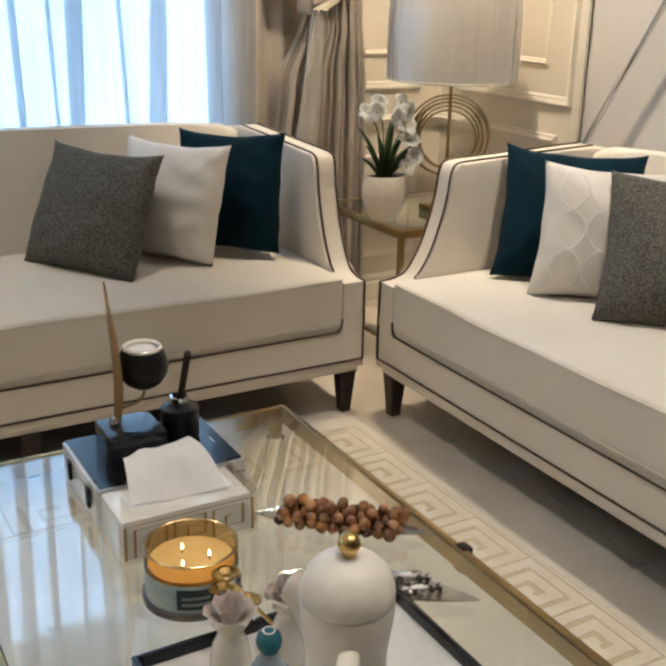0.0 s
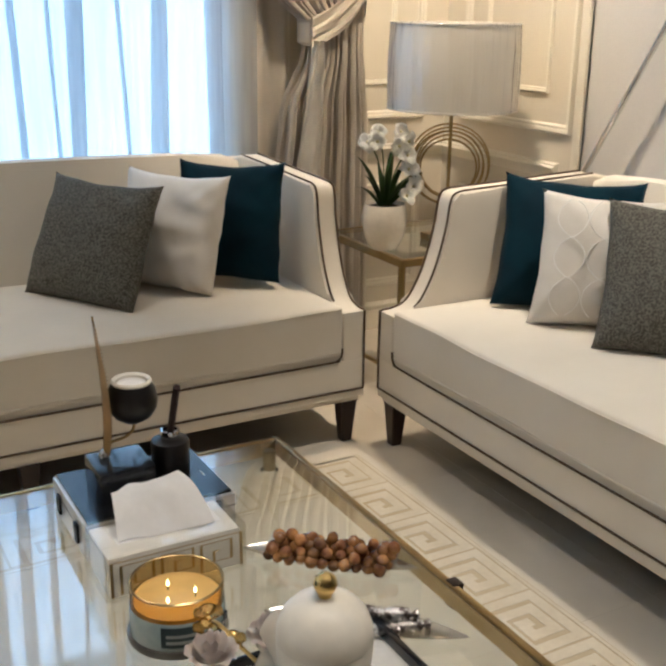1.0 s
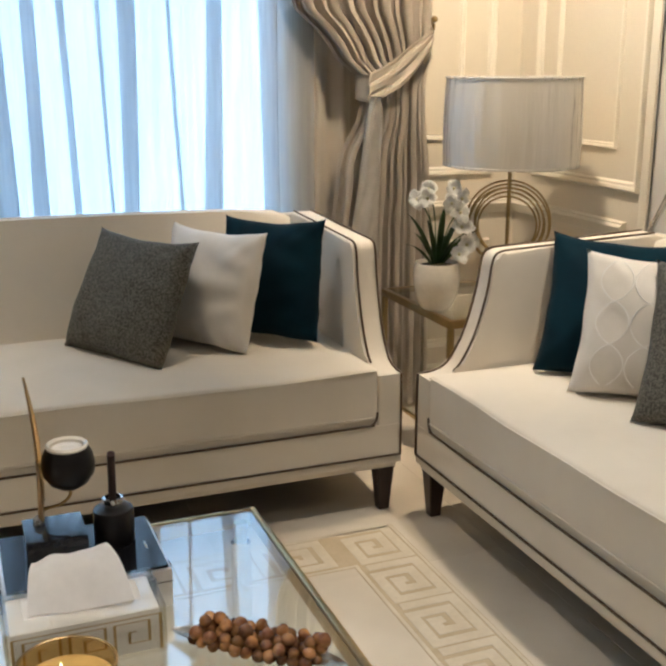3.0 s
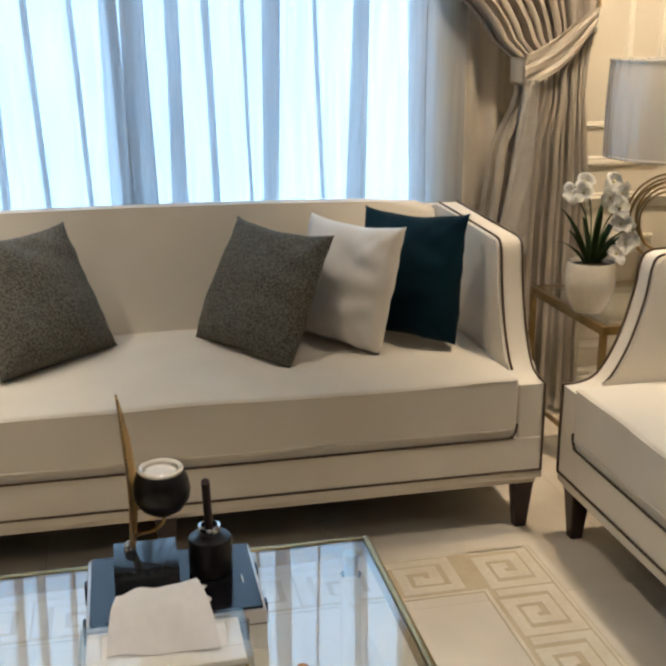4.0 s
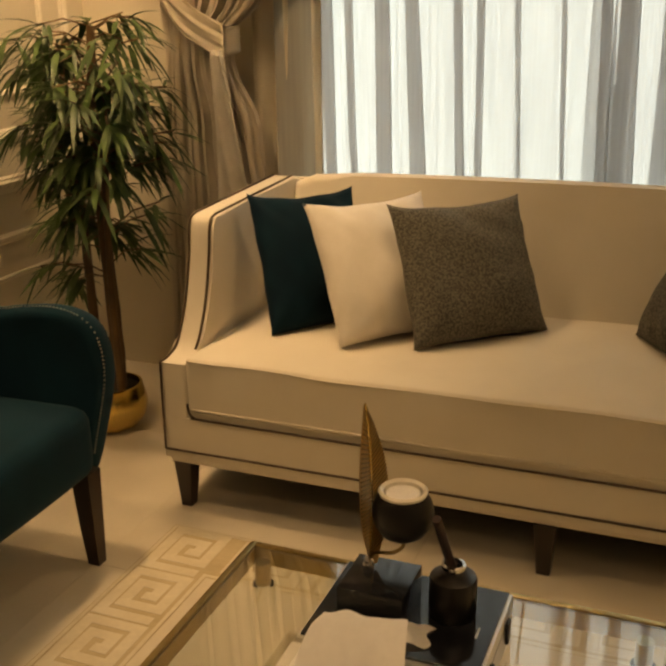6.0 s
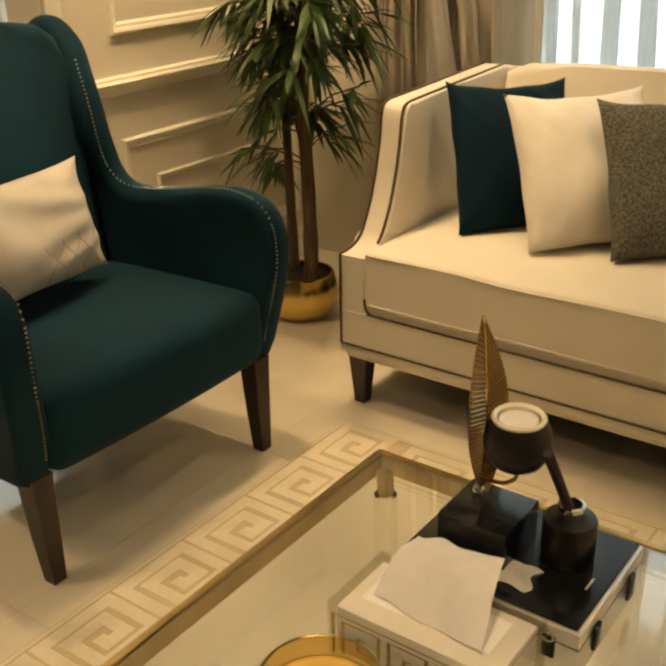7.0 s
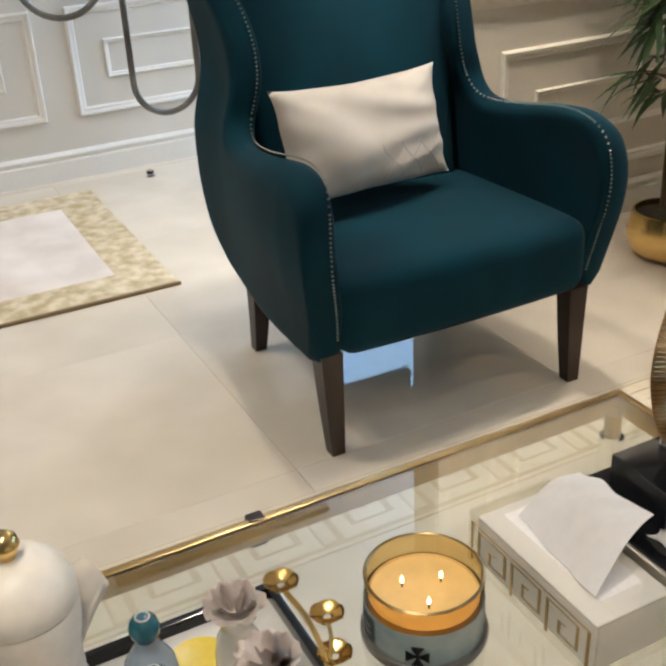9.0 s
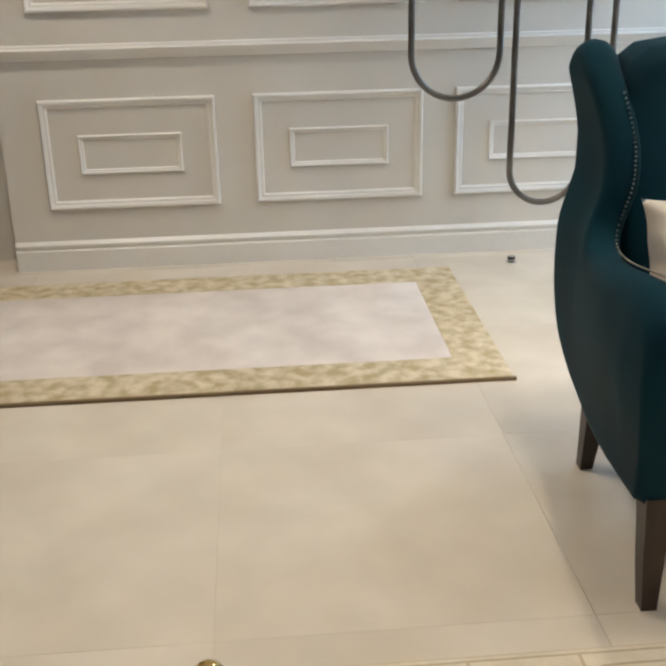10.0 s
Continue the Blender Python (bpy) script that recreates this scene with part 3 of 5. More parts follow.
def lerp_table(tab, z):
    for (z0, v0), (z1, v1) in zip(tab, tab[1:]):
        if z <= z1:
            k = (z - z0) / (z1 - z0)
            k = k * k * (3 - 2 * k)
            return v0 + (v1 - v0) * k
    return tab[-1][1]


def drape(side, seed):
    """A tied-back drape: fabric, gathered at the tie, with its band, tail and hook."""
    def sx(x):
        return x if side > 0 else 0.06 - x
    d = thing("drape", "taupe satin drape tied back beside the window", "curtain", group="tied drapes")
    r = random.Random(seed)
    amp = [r.uniform(0.6, 1.3) for _ in range(14)]
    left = [(0, 1.20), (0.7, 1.22), (1.0, 1.25), (1.22, 1.335), (1.32, 1.325), (1.45, 1.21), (1.62, 1.06), (1.9, 0.97), (2.56, 0.90)]
    right = [(0, 1.64), (0.9, 1.63), (1.25, 1.60), (1.45, 1.615), (1.7, 1.63), (2.56, 1.63)]

    def fn(s, t):
        z = 0.02 + 2.54 * t
        xl, xr = lerp_table(left, z), lerp_table(right, z)
        w = s * 11
        i = min(13, int(w))
        pinch = math.exp(-((z - 1.30) / 0.12) ** 2)
        # gathered folds run to the tie
        y = 0.905 + 0.024 * amp[i] * math.sin(2 * math.pi * w) * (1 - 0.45 * pinch) + 0.010 * math.sin(2 * math.pi * w * 0.37 + seed) - 0.03 * pinch * (1 - s)
        x = xl + (xr - xl) * (s ** 0.9) + 0.008 * math.sin(5 * math.pi * w + 3 * t)
        return (sx(x), y, z)
    part("fabric", sheet(fn, 220, 44, 0.002), DRAPE, d, deg=180)

    def lining(s, t):
        z = 0.02 + 2.54 * t
        x = 1.05 + 0.26 * s
        return (sx(x), 1.0 + 0.016 * math.sin(2 * math.pi * s * 2.4 + 0.8 + seed) + 0.004 * math.sin(6 * t), z)
    part("lining", sheet(lining, 60, 10, 0.002), LINING, d, "beige inner curtain hanging straight", deg=180)

    def band(s, t):
        # pale cloth slung from the hook across the front of the folds to the knot
        x = 1.655 - 0.315 * s
        z = 1.535 - 0.235 * s - 0.035 * math.sin(math.pi * s) + (t - 0.5) * (0.022 + 0.125 * min(1, 2.2 * s) * (1 - 0.30 * s))
        k = min(1, s / 0.16)
        y = 0.955 - 0.103 * k * k * (3 - 2 * k) - 0.020 * s + 0.005 * math.sin(14 * t + 5 * s) + 0.003 * math.sin(31 * t)
        return (sx(x), y, z)
    part("tie_band", sheet(band, 40, 16, 0.004), LINING, d, "gathered pale tie band", deg=180)

    def band2(s, t):
        x = 1.345 - 0.03 * math.sin(math.pi * s)
        z = 1.30 + 0.005 * s + (t - 0.5) * (0.10 - 0.03 * s)
        return (sx(x - 0.01 + 0.012 * s), 0.826 + 0.13 * s, z)
    part("tie_band", sheet(band2, 10, 6, 0.004), LINING, d, deg=180)

    def tail(s, t):
        z = 1.27 - 0.62 * t
        wd = 0.035 + 0.10 * t ** 0.7
        x = 1.365 - 0.035 * t + (s - 0.5) * wd
        return (sx(x), 0.826 + 0.03 * t + 0.012 * math.sin(s * 9 + t * 5 + seed), z)
    part("tie_tail", sheet(tail, 20, 24, 0.003), TAIL, d, "loose silver-grey satin tail", deg=180)
    hook = part("hook", tube(spline([(sx(1.662), 1.045, 1.55), (sx(1.662), 0.985, 1.55), (sx(1.66), 0.945, 1.528), (sx(1.655), 0.955, 1.505)], 6), 0.006), BRASS, d, "brass tieback hook")
    part("hook_knob", lathe([(0, -0.014), (0.012, -0.008), (0.015, 0), (0.012, 0.008), (0, 0.014)], 12), BRASS, hook).location = (sx(1.662), 0.948, 1.556)
    return d


drape(1, 2)
drape(-1, 9)

# ---- sofas ----


def sofa_arm_profile():
    pts = [(0.001, 0.462), (0.05, 0.466), (0.10, 0.488), (0.145, 0.56), (0.175, 0.64), (0.198, 0.73), (0.208, 0.80), (0.222, 0.832), (0.25, 0.842)]
    return spline([(a, b, 0) for a, b in pts], 4)


def make_sofa(label, m, mid_leg):
    s = thing("sofa", label, "sofa", m, "pair of cream sofas")
    w, dp = 1.1, 0.86
    base = part("base", block(-w, w, 0.0, dp, 0.168, 0.300, 0.002, 1), CREAM, s)
    part("bottom_rail", block(-w + 0.012, w - 0.012, 0.012, dp - 0.012, 0.15, 0.168, 0.004), CREAM, s)

    def edge_slump(x):
        """The soft cushion edge rises and sinks a little along its length."""
        return 0.002 * math.sin(6.5 * x + 1.0) + 0.0014 * math.sin(15 * x) - 0.003 * math.exp(-((x - 0.55) / 0.12) ** 2) - 0.003 * math.exp(-((x + 0.62) / 0.1) ** 2)
    bm = block(-1.0155, 1.0155, -0.004, 0.74, 0.322, 0.482, 0.014, 4)
    bmesh.ops.subdivide_edges(bm, edges=[e for e in bm.edges if e.calc_length() > 0.5], cuts=22, use_grid_fill=True)
    for v in bm.verts:
        if v.co.z > 0.45:
            k, t = v.co.x / 1.012, (v.co.y - 0.36) / 0.37
            v.co.z += 0.016 * max(0, 1 - abs(k) ** 6) * max(0, 1 - abs(t) ** 4) + edge_slump(v.co.x)
        if v.co.y < 0.02:
            v.co.y += 0.0025 * math.sin(13 * v.co.x + 5 * v.co.z)
    cush = part("seat_cushion", bm, CREAM, s, deg=60)
    part("welt", tube([(-1.006 + 2.012 * i / 60, -0.0035, 0.476 + edge_slump(-1.006 + 2.012 * i / 60)) for i in range(61)], 0.0036, 6), CREAM, cush)
    part("welt", tube([(-1.0 + 2.0 * i / 40, -0.0045, 0.331 + 0.0012 * math.sin(11 * i / 40)) for i in range(41)], 0.0032, 6), CREAM, cush)
    part("cushion_band", block(-1.0155, 1.0155, 0.003, 0.70, 0.2995, 0.3225, 0.002, 1), CREAM, s)
    # arms
    prof = sofa_arm_profile()
    out = [(p.x, p.y) for p in prof] + [(0.5, 0.85), (0.80, 0.862), (0.858, 0.845), (0.858, 0.27)] + [(0.001, 0.27)]
    for sg in (-1, 1):
        a, b = sorted((sg * 1.016, sg * 1.1))
        arm = part("arm", slab(out, "yz", a, b, 0.011, 3), CREAM, s)
        line = [Vector((0, p.x - 0.003, p.y + 0.002)) for p in prof]
        inner = [Vector((sg * 1.028, p.y, p.z)) for p in line if p.z > 0.475] + [Vector((sg * 1.028, 0.5, 0.854)), Vector((sg * 1.028, 0.80, 0.864))]
        outer = [Vector((sg * 1.094, -0.003, 0.197)), Vector((sg * 1.094, -0.004, 0.33))] + [Vector((sg * 1.094, p.y, p.z)) for p in line] + [Vector((sg * 1.094, 0.5, 0.852)), Vector((sg * 1.094, 0.80, 0.864))]
        part("piping", tube(inner, 0.0037, 6), PIPING, arm, "dark brown piping")
        part("piping", tube(outer, 0.0037, 6), PIPING, arm, "dark brown piping")
    # lower piping lines on the front
    part("piping", tube([(-1.094, -0.003, 0.197), (1.094, -0.003, 0.197)], 0.0037, 6), PIPING, base, "dark brown piping")
    ends = [(1.014, 0.345), (1.013, 0.330), (1.008, 0.315), (0.994, 0.305), (0.96, 0.302)]
    run = [(-x, -0.002, z) for x, z in ends] + [(-0.5, -0.003, 0.301), (0, -0.003, 0.301), (0.5, -0.003, 0.301)] + [(x, -0.002, z) for x, z in reversed(ends)]
    part("piping", tube(spline(run, 5), 0.0037, 6), PIPING, base, "dark brown piping")
    # back
    top = [(-1.012, 0.46), (-1.012, 0.842), (-0.95, 0.868)] + [(x / 10, 0.872 + 0.014 * (1 - (x / 9.5) ** 2)) for x in range(-8, 9, 2)] + [(0.95, 0.868), (1.012, 0.842), (1.012, 0.46)]
    bk = slab(top, "xz", 0.705, 0.857, 0.028, 4)
    for v in bk.verts:
        if v.co.y < 0.78:
            v.co.y += 0.10 * max(0, (v.co.z - 0.46)) / 0.4 - 0.02
    part("backrest", bk, CREAM, s)
    part("back_shell", block(-1.1, 1.1, 0.858, 0.874, 0.168, 0.85, 0.006), CREAM, s)
    # unseen black sheets, added to darken the floor below and stop light from behind
    part("under_shade_sheet", block(-w + 0.03, w - 0.03, 0.03, dp - 0.03, 0.143, 0.1495, 0.002), SHADECLOTH, s, "unseen black sheet added to darken the space under the base")
    part("light_stop", block(-1.05, 1.05, 0.845, 0.855, 0.004, 0.149, 0.002), SHADECLOTH, s, "unseen black sheet added behind the legs to block window light")
    for lx, ly in [(-1.055, 0.045), (1.055, 0.045), (-1.055, 0.80), (1.055, 0.80), mid_leg]:
        lb = bmesh.new()
        tz = [(0.031, 0.151), (0.029, 0.145), (0.018, 0.0)]
        rows = []
        for hw, z in tz:
            rows.append([lb.verts.new((lx + dx * hw, ly + dy * hw, z)) for dx, dy in ((-1, -1), (1, -1), (1, 1), (-1, 1))])
        for a, b in zip(rows, rows[1:]):
            for k in range(4):
                lb.faces.new((a[k], a[(k + 1) % 4], b[(k + 1) % 4], b[k]))
        lb.faces.new(rows[0])
        lb.faces.new(rows[-1])
        bmesh.ops.bevel(lb, geom=[e for e in lb.edges if abs(e.verts[0].co.z - e.verts[1].co.z) > 0.05], offset=0.003, segments=1, affect="EDGES")
        part("leg", lb, DARKWOOD, s, "tapered dark wooden leg")
    return s


make_sofa("long cream upholstered sofa with dark piping before the window", pose(0, 0, 0), (0.005, 0.035))
make_sofa("long cream upholstered sofa with dark piping beside the glass table", pose(1.14, -1.12, 0, 0, 0, -90), (0.25, 0.42))

# ---- cushions ----


def cushion_puff(a, b):
    """How full a cushion is at a, b from -1 to 1."""
    return (max(0, 1 - abs(a) ** 2.3) * max(0, 1 - abs(b) ** 2.3)) ** 0.5


def cushion(label, material, tl, tr, bl, thick=0.13, seed=1, group="sofa cushions", crease=1.0):
    TL, TR, BL = Vector(tl), Vector(tr), Vector(bl)
    u, v = TR - TL, TL - BL
    n = u.cross(v).normalized()
    c = BL + (u + v) / 2
    r = random.Random(seed)
    ph = [r.uniform(0, 6.28) for _ in range(6)]

    def fn(side):
        def f(s, t):
            a, b = 2 * s - 1, 2 * t - 1
            # edges bow inwards between the corners, most along the top
            aa = a * (1 - 0.075 * (1 - b * b) ** 0.8 * abs(a) ** 1.5 + 0.008 * math.sin(8 * b + ph[4]) * (1 - b * b))
            bb = b * (1 - (0.115 if b > 0 else 0.03) * (1 - a * a) ** 0.8 * abs(b) ** 1.5 + 0.006 * math.sin(7 * a + ph[5]) * (1 - a * a))
            puff = cushion_puff(a, b)
            wr = 0.006 * math.sin(5 * a + 3 * b + ph[0]) * puff + 0.004 * math.sin(11 * a * b + 7 * b + ph[1]) * puff
            # creases fan out from the corners and from the lower edge
            corner = (abs(a) * abs(b)) ** 1.5
            wr += 0.007 * math.sin(13 * (abs(a) - abs(b)) + ph[3]) * corner * puff ** 0.5
            wr += 0.009 * math.sin(17 * a + 4 * b + ph[2]) * max(0, -b) ** 2 * puff * crease
            edge = 0.004 * math.sin(9 * a + ph[2]) * (1 - puff)
            slump = 1 - 0.22 * b
            sag = -0.03 * puff * (1 + b) * 0.2
            return u * (aa / 2) + v * (bb / 2) + n * (side * (thick / 2 * puff * slump + wr) + edge) + Vector((0, 0, sag))
        return f
    bm = sheet(fn(1), 34, 34)
    sheet(fn(-1), 34, 34, bm=bm)
    bmesh.ops.remove_doubles(bm, verts=bm.verts, dist=0.0008)
    ob = solid("cushion", bm, material, label, "cushion", group, deg=180)
    ob.location = c
    return ob, u, v, n


cushion("grey tweed square cushion leaning on the sofa back", GREYPIL, (-0.556, 0.394, 0.872), (-0.24, 0.705, 0.865), (-0.415, 0.222, 0.505), 0.165, 1)
cushion("grey tweed square cushion leaning on the sofa back", GREYPIL, (0.31, 0.712, 0.862), (0.554, 0.338, 0.853), (0.145, 0.573, 0.500), 0.165, 2)
cushion("ivory satin square cushion between grey and teal ones", WHITEPIL, (-0.792, 0.34, 0.871), (-0.53, 0.668, 0.866), (-0.615, 0.172, 0.505), 0.165, 3)
cushion("ivory satin square cushion between grey and teal ones", WHITEPIL, (0.545, 0.66, 0.875), (0.76, 0.294, 0.878), (0.455, 0.62, 0.495), 0.165, 4)
cushion("dark teal square cushion in the sofa corner", TEALPIL, (-0.977, 0.346, 0.887), (-0.765, 0.672, 0.865), (-0.846, 0.214, 0.500), 0.15, 5, crease=0.4)
cushion("dark teal square cushion in the sofa corner", TEALPIL, (0.731, 0.666, 0.886), (0.962, 0.305, 0.908), (0.675, 0.60, 0.495), 0.15, 6, crease=0.4)
cushion("dark teal square cushion against the sofa arm", TEALPIL, (1.544, -0.115, 0.898), (1.90, -0.385, 0.878), (1.415, -0.235, 0.505), 0.15, 7, crease=0.4)
b_white = cushion("ivory satin cushion with beige lattice embroidery", WHITEPIL, (1.489, -0.364, 0.888), (1.86, -0.62, 0.87), (1.40, -0.435, 0.502), 0.165, 8)
cushion("grey tweed square cushion beside the ivory one", GREYPIL, (1.602, -0.521, 0.88), (1.90, -0.84, 0.87), (1.41, -0.70, 0.502), 0.165, 9)
lumbar = cushion("ivory satin lumbar cushion with grey scallop stitching", LUMBARPIL, (-1.535, -0.970, 0.785), (-1.579, -0.472, 0.778), (-1.46, -0.968, 0.508), 0.14, 10, "armchair cushion")


def embroider(entry, curves, material, thick, r=0.002):
    ob, u, v, n = entry
    for pts in curves:
        line = []
        for a, b in pts:
            line.append(u * (a / 2) + v * (b / 2) + n * (thick / 2 * cushion_puff(a, b) * (1 - 0.22 * b) + 0.005))
        part("stitch_line", tube(line, r, 5), material, ob, "raised stitched line")


def arc(cx, cy, rx, ry, a0, a1, n=14):
    return [(cx + rx * math.cos(radians(a0 + (a1 - a0) * i / n)), cy + ry * math.sin(radians(a0 + (a1 - a0) * i / n))) for i in range(n + 1)]


diamonds = []
for cx in (0.14, 0.38, 0.62):
    for sg in (-1, 1):
        diamonds.append([(cx + sg * 0.12 * math.cos(5.2 * (b + 0.85)), b) for b in [-0.85 + 0.62 * k / 24 for k in range(25)]])
embroider(lumbar, diamonds, STITCH, 0.14, 0.0011)
lat = []
for i in range(4):
    for sg in (-1, 1):
        # wavy stitched lines that cross into a lattice
        lat.append([(-0.6 + 0.4 * i + sg * 0.19 * math.copysign(abs(math.cos(5.4 * b)) ** 0.7, math.cos(5.4 * b)), b) for b in [-0.85 + 1.7 * k / 48 for k in range(49)]])
embroider(b_white, lat, PALESTITCH, 0.165, 0.0016)

# ---- armchair ----
chair = thing("armchair", "dark teal velvet wingback armchair with nailhead trim", "armchair")
YC = -0.665
ARM_TOP = [(-1.13, 0.262), (-1.09, 0.47), (-1.083, 0.57), (-1.096, 0.645), (-1.135, 0.69), (-1.21, 0.706), (-1.30, 0.697), (-1.42, 0.676), (-1.52, 0.666), (-1.578, 0.678), (-1.605, 0.72), (-1.606, 0.80), (-1.62, 0.88), (-1.655, 0.96), (-1.705, 1.04), (-1.765, 1.088), (-1.83, 1.09), (-1.868, 1.05)]
ARM_LOW = [(-1.145, 0.262), (-1.18, 0.262), (-1.21, 0.262), (-1.24, 0.262), (-1.28, 0.263), (-1.34, 0.264), (-1.42, 0.266), (-1.50, 0.270), (-1.60, 0.280), (-1.70, 0.30), (-1.79, 0.36), (-1.83, 0.45), (-1.842, 0.55), (-1.845, 0.66), (-1.85, 0.77), (-1.858, 0.86), (-1.866, 0.95), (-1.869, 1.03)]


def chair_bow(x, z):
    """How far a side swells outwards at the arm, and is drawn in at the wing."""
    belly = 0.036 * math.exp(-((z - 0.55) / 0.17) ** 2) * max(0.25, 1 - abs(x + 1.2) / 0.6)
    k = min(1, max(0, (z - 0.64) / 0.18))
    r = min(1, max(0, (-1.30 - x) / 0.45))
    return belly - 0.034 * k * k * (3 - 2 * k) - 0.030 * r * r * (3 - 2 * r) + 0.03 * max(0, min(1, (z - 0.86) / 0.16)) ** 1.5


curve = spline([(a, b, 0) for a, b in ARM_TOP], 4)
low = spline([(a, b, 0) for a, b in ARM_LOW], 4)
for sg in (-1, 1):
    def face(inner):
        def fn(s, t):
            k = min(len(curve) - 1, round(s * (len(curve) - 1)))
            a, b = low[k], curve[k]
            q = t * t * (3 - 2 * t) * 0.5 + t * 0.5
            p = a.lerp(b, q)
            d_top, d_low = (b - p).length, (p - a).length
            R = 0.042
            e = R * (1 - math.sqrt(max(0, 1 - (1 - min(d_top, R) / R) ** 2)))
            e += 0.02 * (1 - math.sqrt(max(0, 1 - (1 - min(d_low, 0.02) / 0.02) ** 2)))
            e = min(e, 0.042)
            y = (0.330 + e) if inner else (0.415 - e)
            return (p.x, YC + sg * (y + chair_bow(p.x, p.y)), p.y)
        return fn
    sd = sheet(face(False), len(curve) - 1, 26)
    sheet(face(True), len(curve) - 1, 26, bm=sd)
    bmesh.ops.remove_doubles(sd, verts=sd.verts, dist=0.0015)
    wing = part("wing_arm", sd, TEALFAB, chair, "velvet side sweeping from wing to arm", deg=180)
    # nailheads along the front edge
    nb = bmesh.new()
    path = [p for p in curve if p.x > -1.80 and p.y > 0.28][: 54]
    run = []
    for p, q in zip(path, path[1:]):
        k = max(1, int((q - p).length / 0.0085))
        run += [p.lerp(q, i / k) for i in range(k)]
    for i, p in enumerate(run):
        if p.y < 0.29:
            continue
        q = run[min(i + 1, len(run) - 1)] - run[max(i - 1, 0)]
        nrm = Vector((q.y, 0, -q.x))
        nrm = nrm.normalized() if nrm.length else Vector((1, 0, 0))
        yy = YC + sg * (0.350 + chair_bow(p.x, p.y))
        bmesh.ops.create_icosphere(nb, subdivisions=1, radius=0.0029, matrix=Matrix.Translation(Vector((p.x, yy, p.y)) + (nrm if nrm.x > -0.2 or p.y > 0.6 else -nrm) * 0.0005))
    part("nailhead_trim", nb, NAIL, wing, "row of small silver nailheads")

st = block(-1.72, -1.10, YC - 0.352, YC + 0.352, 0.262, 0.458, 0.060, 6)
bmesh.ops.subdivide_edges(st, edges=[e for e in st.edges if e.calc_length() > 0.3], cuts=14, use_grid_fill=True)
for v in st.verts:
    if v.co.z > 0.40:
        k, t = (v.co.x + 1.41) / 0.31, (v.co.y - YC) / 0.35
        v.co.z += 0.014 * max(0, 1 - k ** 4) * max(0, 1 - t ** 4) - 0.015 * (1 - (k + 1) / 2)
    if v.co.x > -1.14:
        v.co.x += 0.012 * max(0, 1 - ((v.co.y - YC) / 0.35) ** 2)
part("seat", st, TEALFAB, chair, deg=180)
bko = [(-0.30, 0.40), (-0.297, 0.98), (-0.285, 1.05), (-0.24, 1.085), (-0.12, 1.10), (0, 1.104), (0.12, 1.10), (0.24, 1.085), (0.285, 1.05), (0.297, 0.98), (0.30, 0.40)]
bk = slab([(YC + a, b) for a, b in bko], "yz", -1.855, -1.69, 0.04, 4)
bmesh.ops.triangulate(bk, faces=[f for f in bk.faces if len(f.verts) > 4])
for v in bk.verts:
    if v.co.x > -1.78:
        v.co.x += 0.085 * (1.05 - v.co.z) / 0.6
part("backrest", bk, TEALFAB, chair, deg=180)
part("outer_back", block(-1.872, -1.845, YC - 0.28, YC + 0.28, 0.30, 1.0, 0.012, 3), TEALFAB, chair)
for lx, ly, dx, dy in [(-1.155, YC - 0.366, 0.008, 0.006), (-1.135, YC + 0.328, 0.008, 0.004), (-1.70, YC - 0.30, -0.03, -0.005), (-1.68, YC + 0.29, -0.03, 0.005)]:
    lb = bmesh.new()
    rows = []
    for hw, z, k in [(0.028, 0.275, 0), (0.027, 0.255, 0.05), (0.022, 0.11, 0.5), (0.017, 0.0, 1)]:
        rows.append([lb.verts.new((lx + dx * k + a * hw, ly + dy * k + b * hw, z)) for a, b in ((-1, -1), (1, -1), (1, 1), (-1, 1))])
    for a, b in zip(rows, rows[1:]):
        for k in range(4):
            lb.faces.new((a[k], a[(k + 1) % 4], b[(k + 1) % 4], b[k]))
    lb.faces.new(rows[0])
    lb.faces.new(rows[-1])
    part("leg", lb, DARKWOOD, chair, "tapered dark wooden leg")

# ---- glass table ----
TX0, TX1, TY0, TY1, TZ = -0.372, 0.345, -2.2, -0.895, 0.53
table = thing("coffee_table", "glass coffee table with a gold metal rim", "table")
top = part("glass_top", block(TX0 + 0.012, TX1 - 0.012, TY0 + 0.012, TY1 - 0.012, TZ - 0.010, TZ, 0.0015, 1), TABLEGLASS, table, "clear polished glass top")
top.visible_shadow = False
for x0, x1, y0, y1 in [(TX0, TX0 + 0.012, TY0, TY1), (TX1 - 0.012, TX1, TY0, TY1), (TX0 + 0.012, TX1 - 0.012, TY1 - 0.012, TY1), (TX0 + 0.012, TX1 - 0.012, TY0, TY0 + 0.012)]:
    part("rim", block(x0, x1, y0, y1, TZ - 0.042, TZ + 0.002, 0.002, 2), RIMGOLD, table, "polished gold rim bar")
for x in (TX0 + 0.045, TX1 - 0.045):
    for y in (TY0 + 0.05, TY1 - 0.05):
        leg = part("leg", lathe([(0, 0), (0.019, 0), (0.019, TZ - 0.052), (0, TZ - 0.052)], 24, (x, y)), CLEARLEG, table, "clear acrylic leg")
        leg.visible_shadow = False
        part("leg_cap", lathe([(0, TZ - 0.0515), (0.0125, TZ - 0.0515), (0.0135, TZ - 0.047), (0.0135, TZ - 0.0102), (0, TZ - 0.0102)], 20, (x, y)), BRASS, leg, "brass cap under the glass")
for x, sg in ((TX0, -1), (TX1, 1)):
    part("clamp", block(x - 0.010, x + 0.010, -1.542, -1.518, TZ - 0.048, TZ + 0.004, 0.003), DARKWOOD, table, "small dark brown clamp")
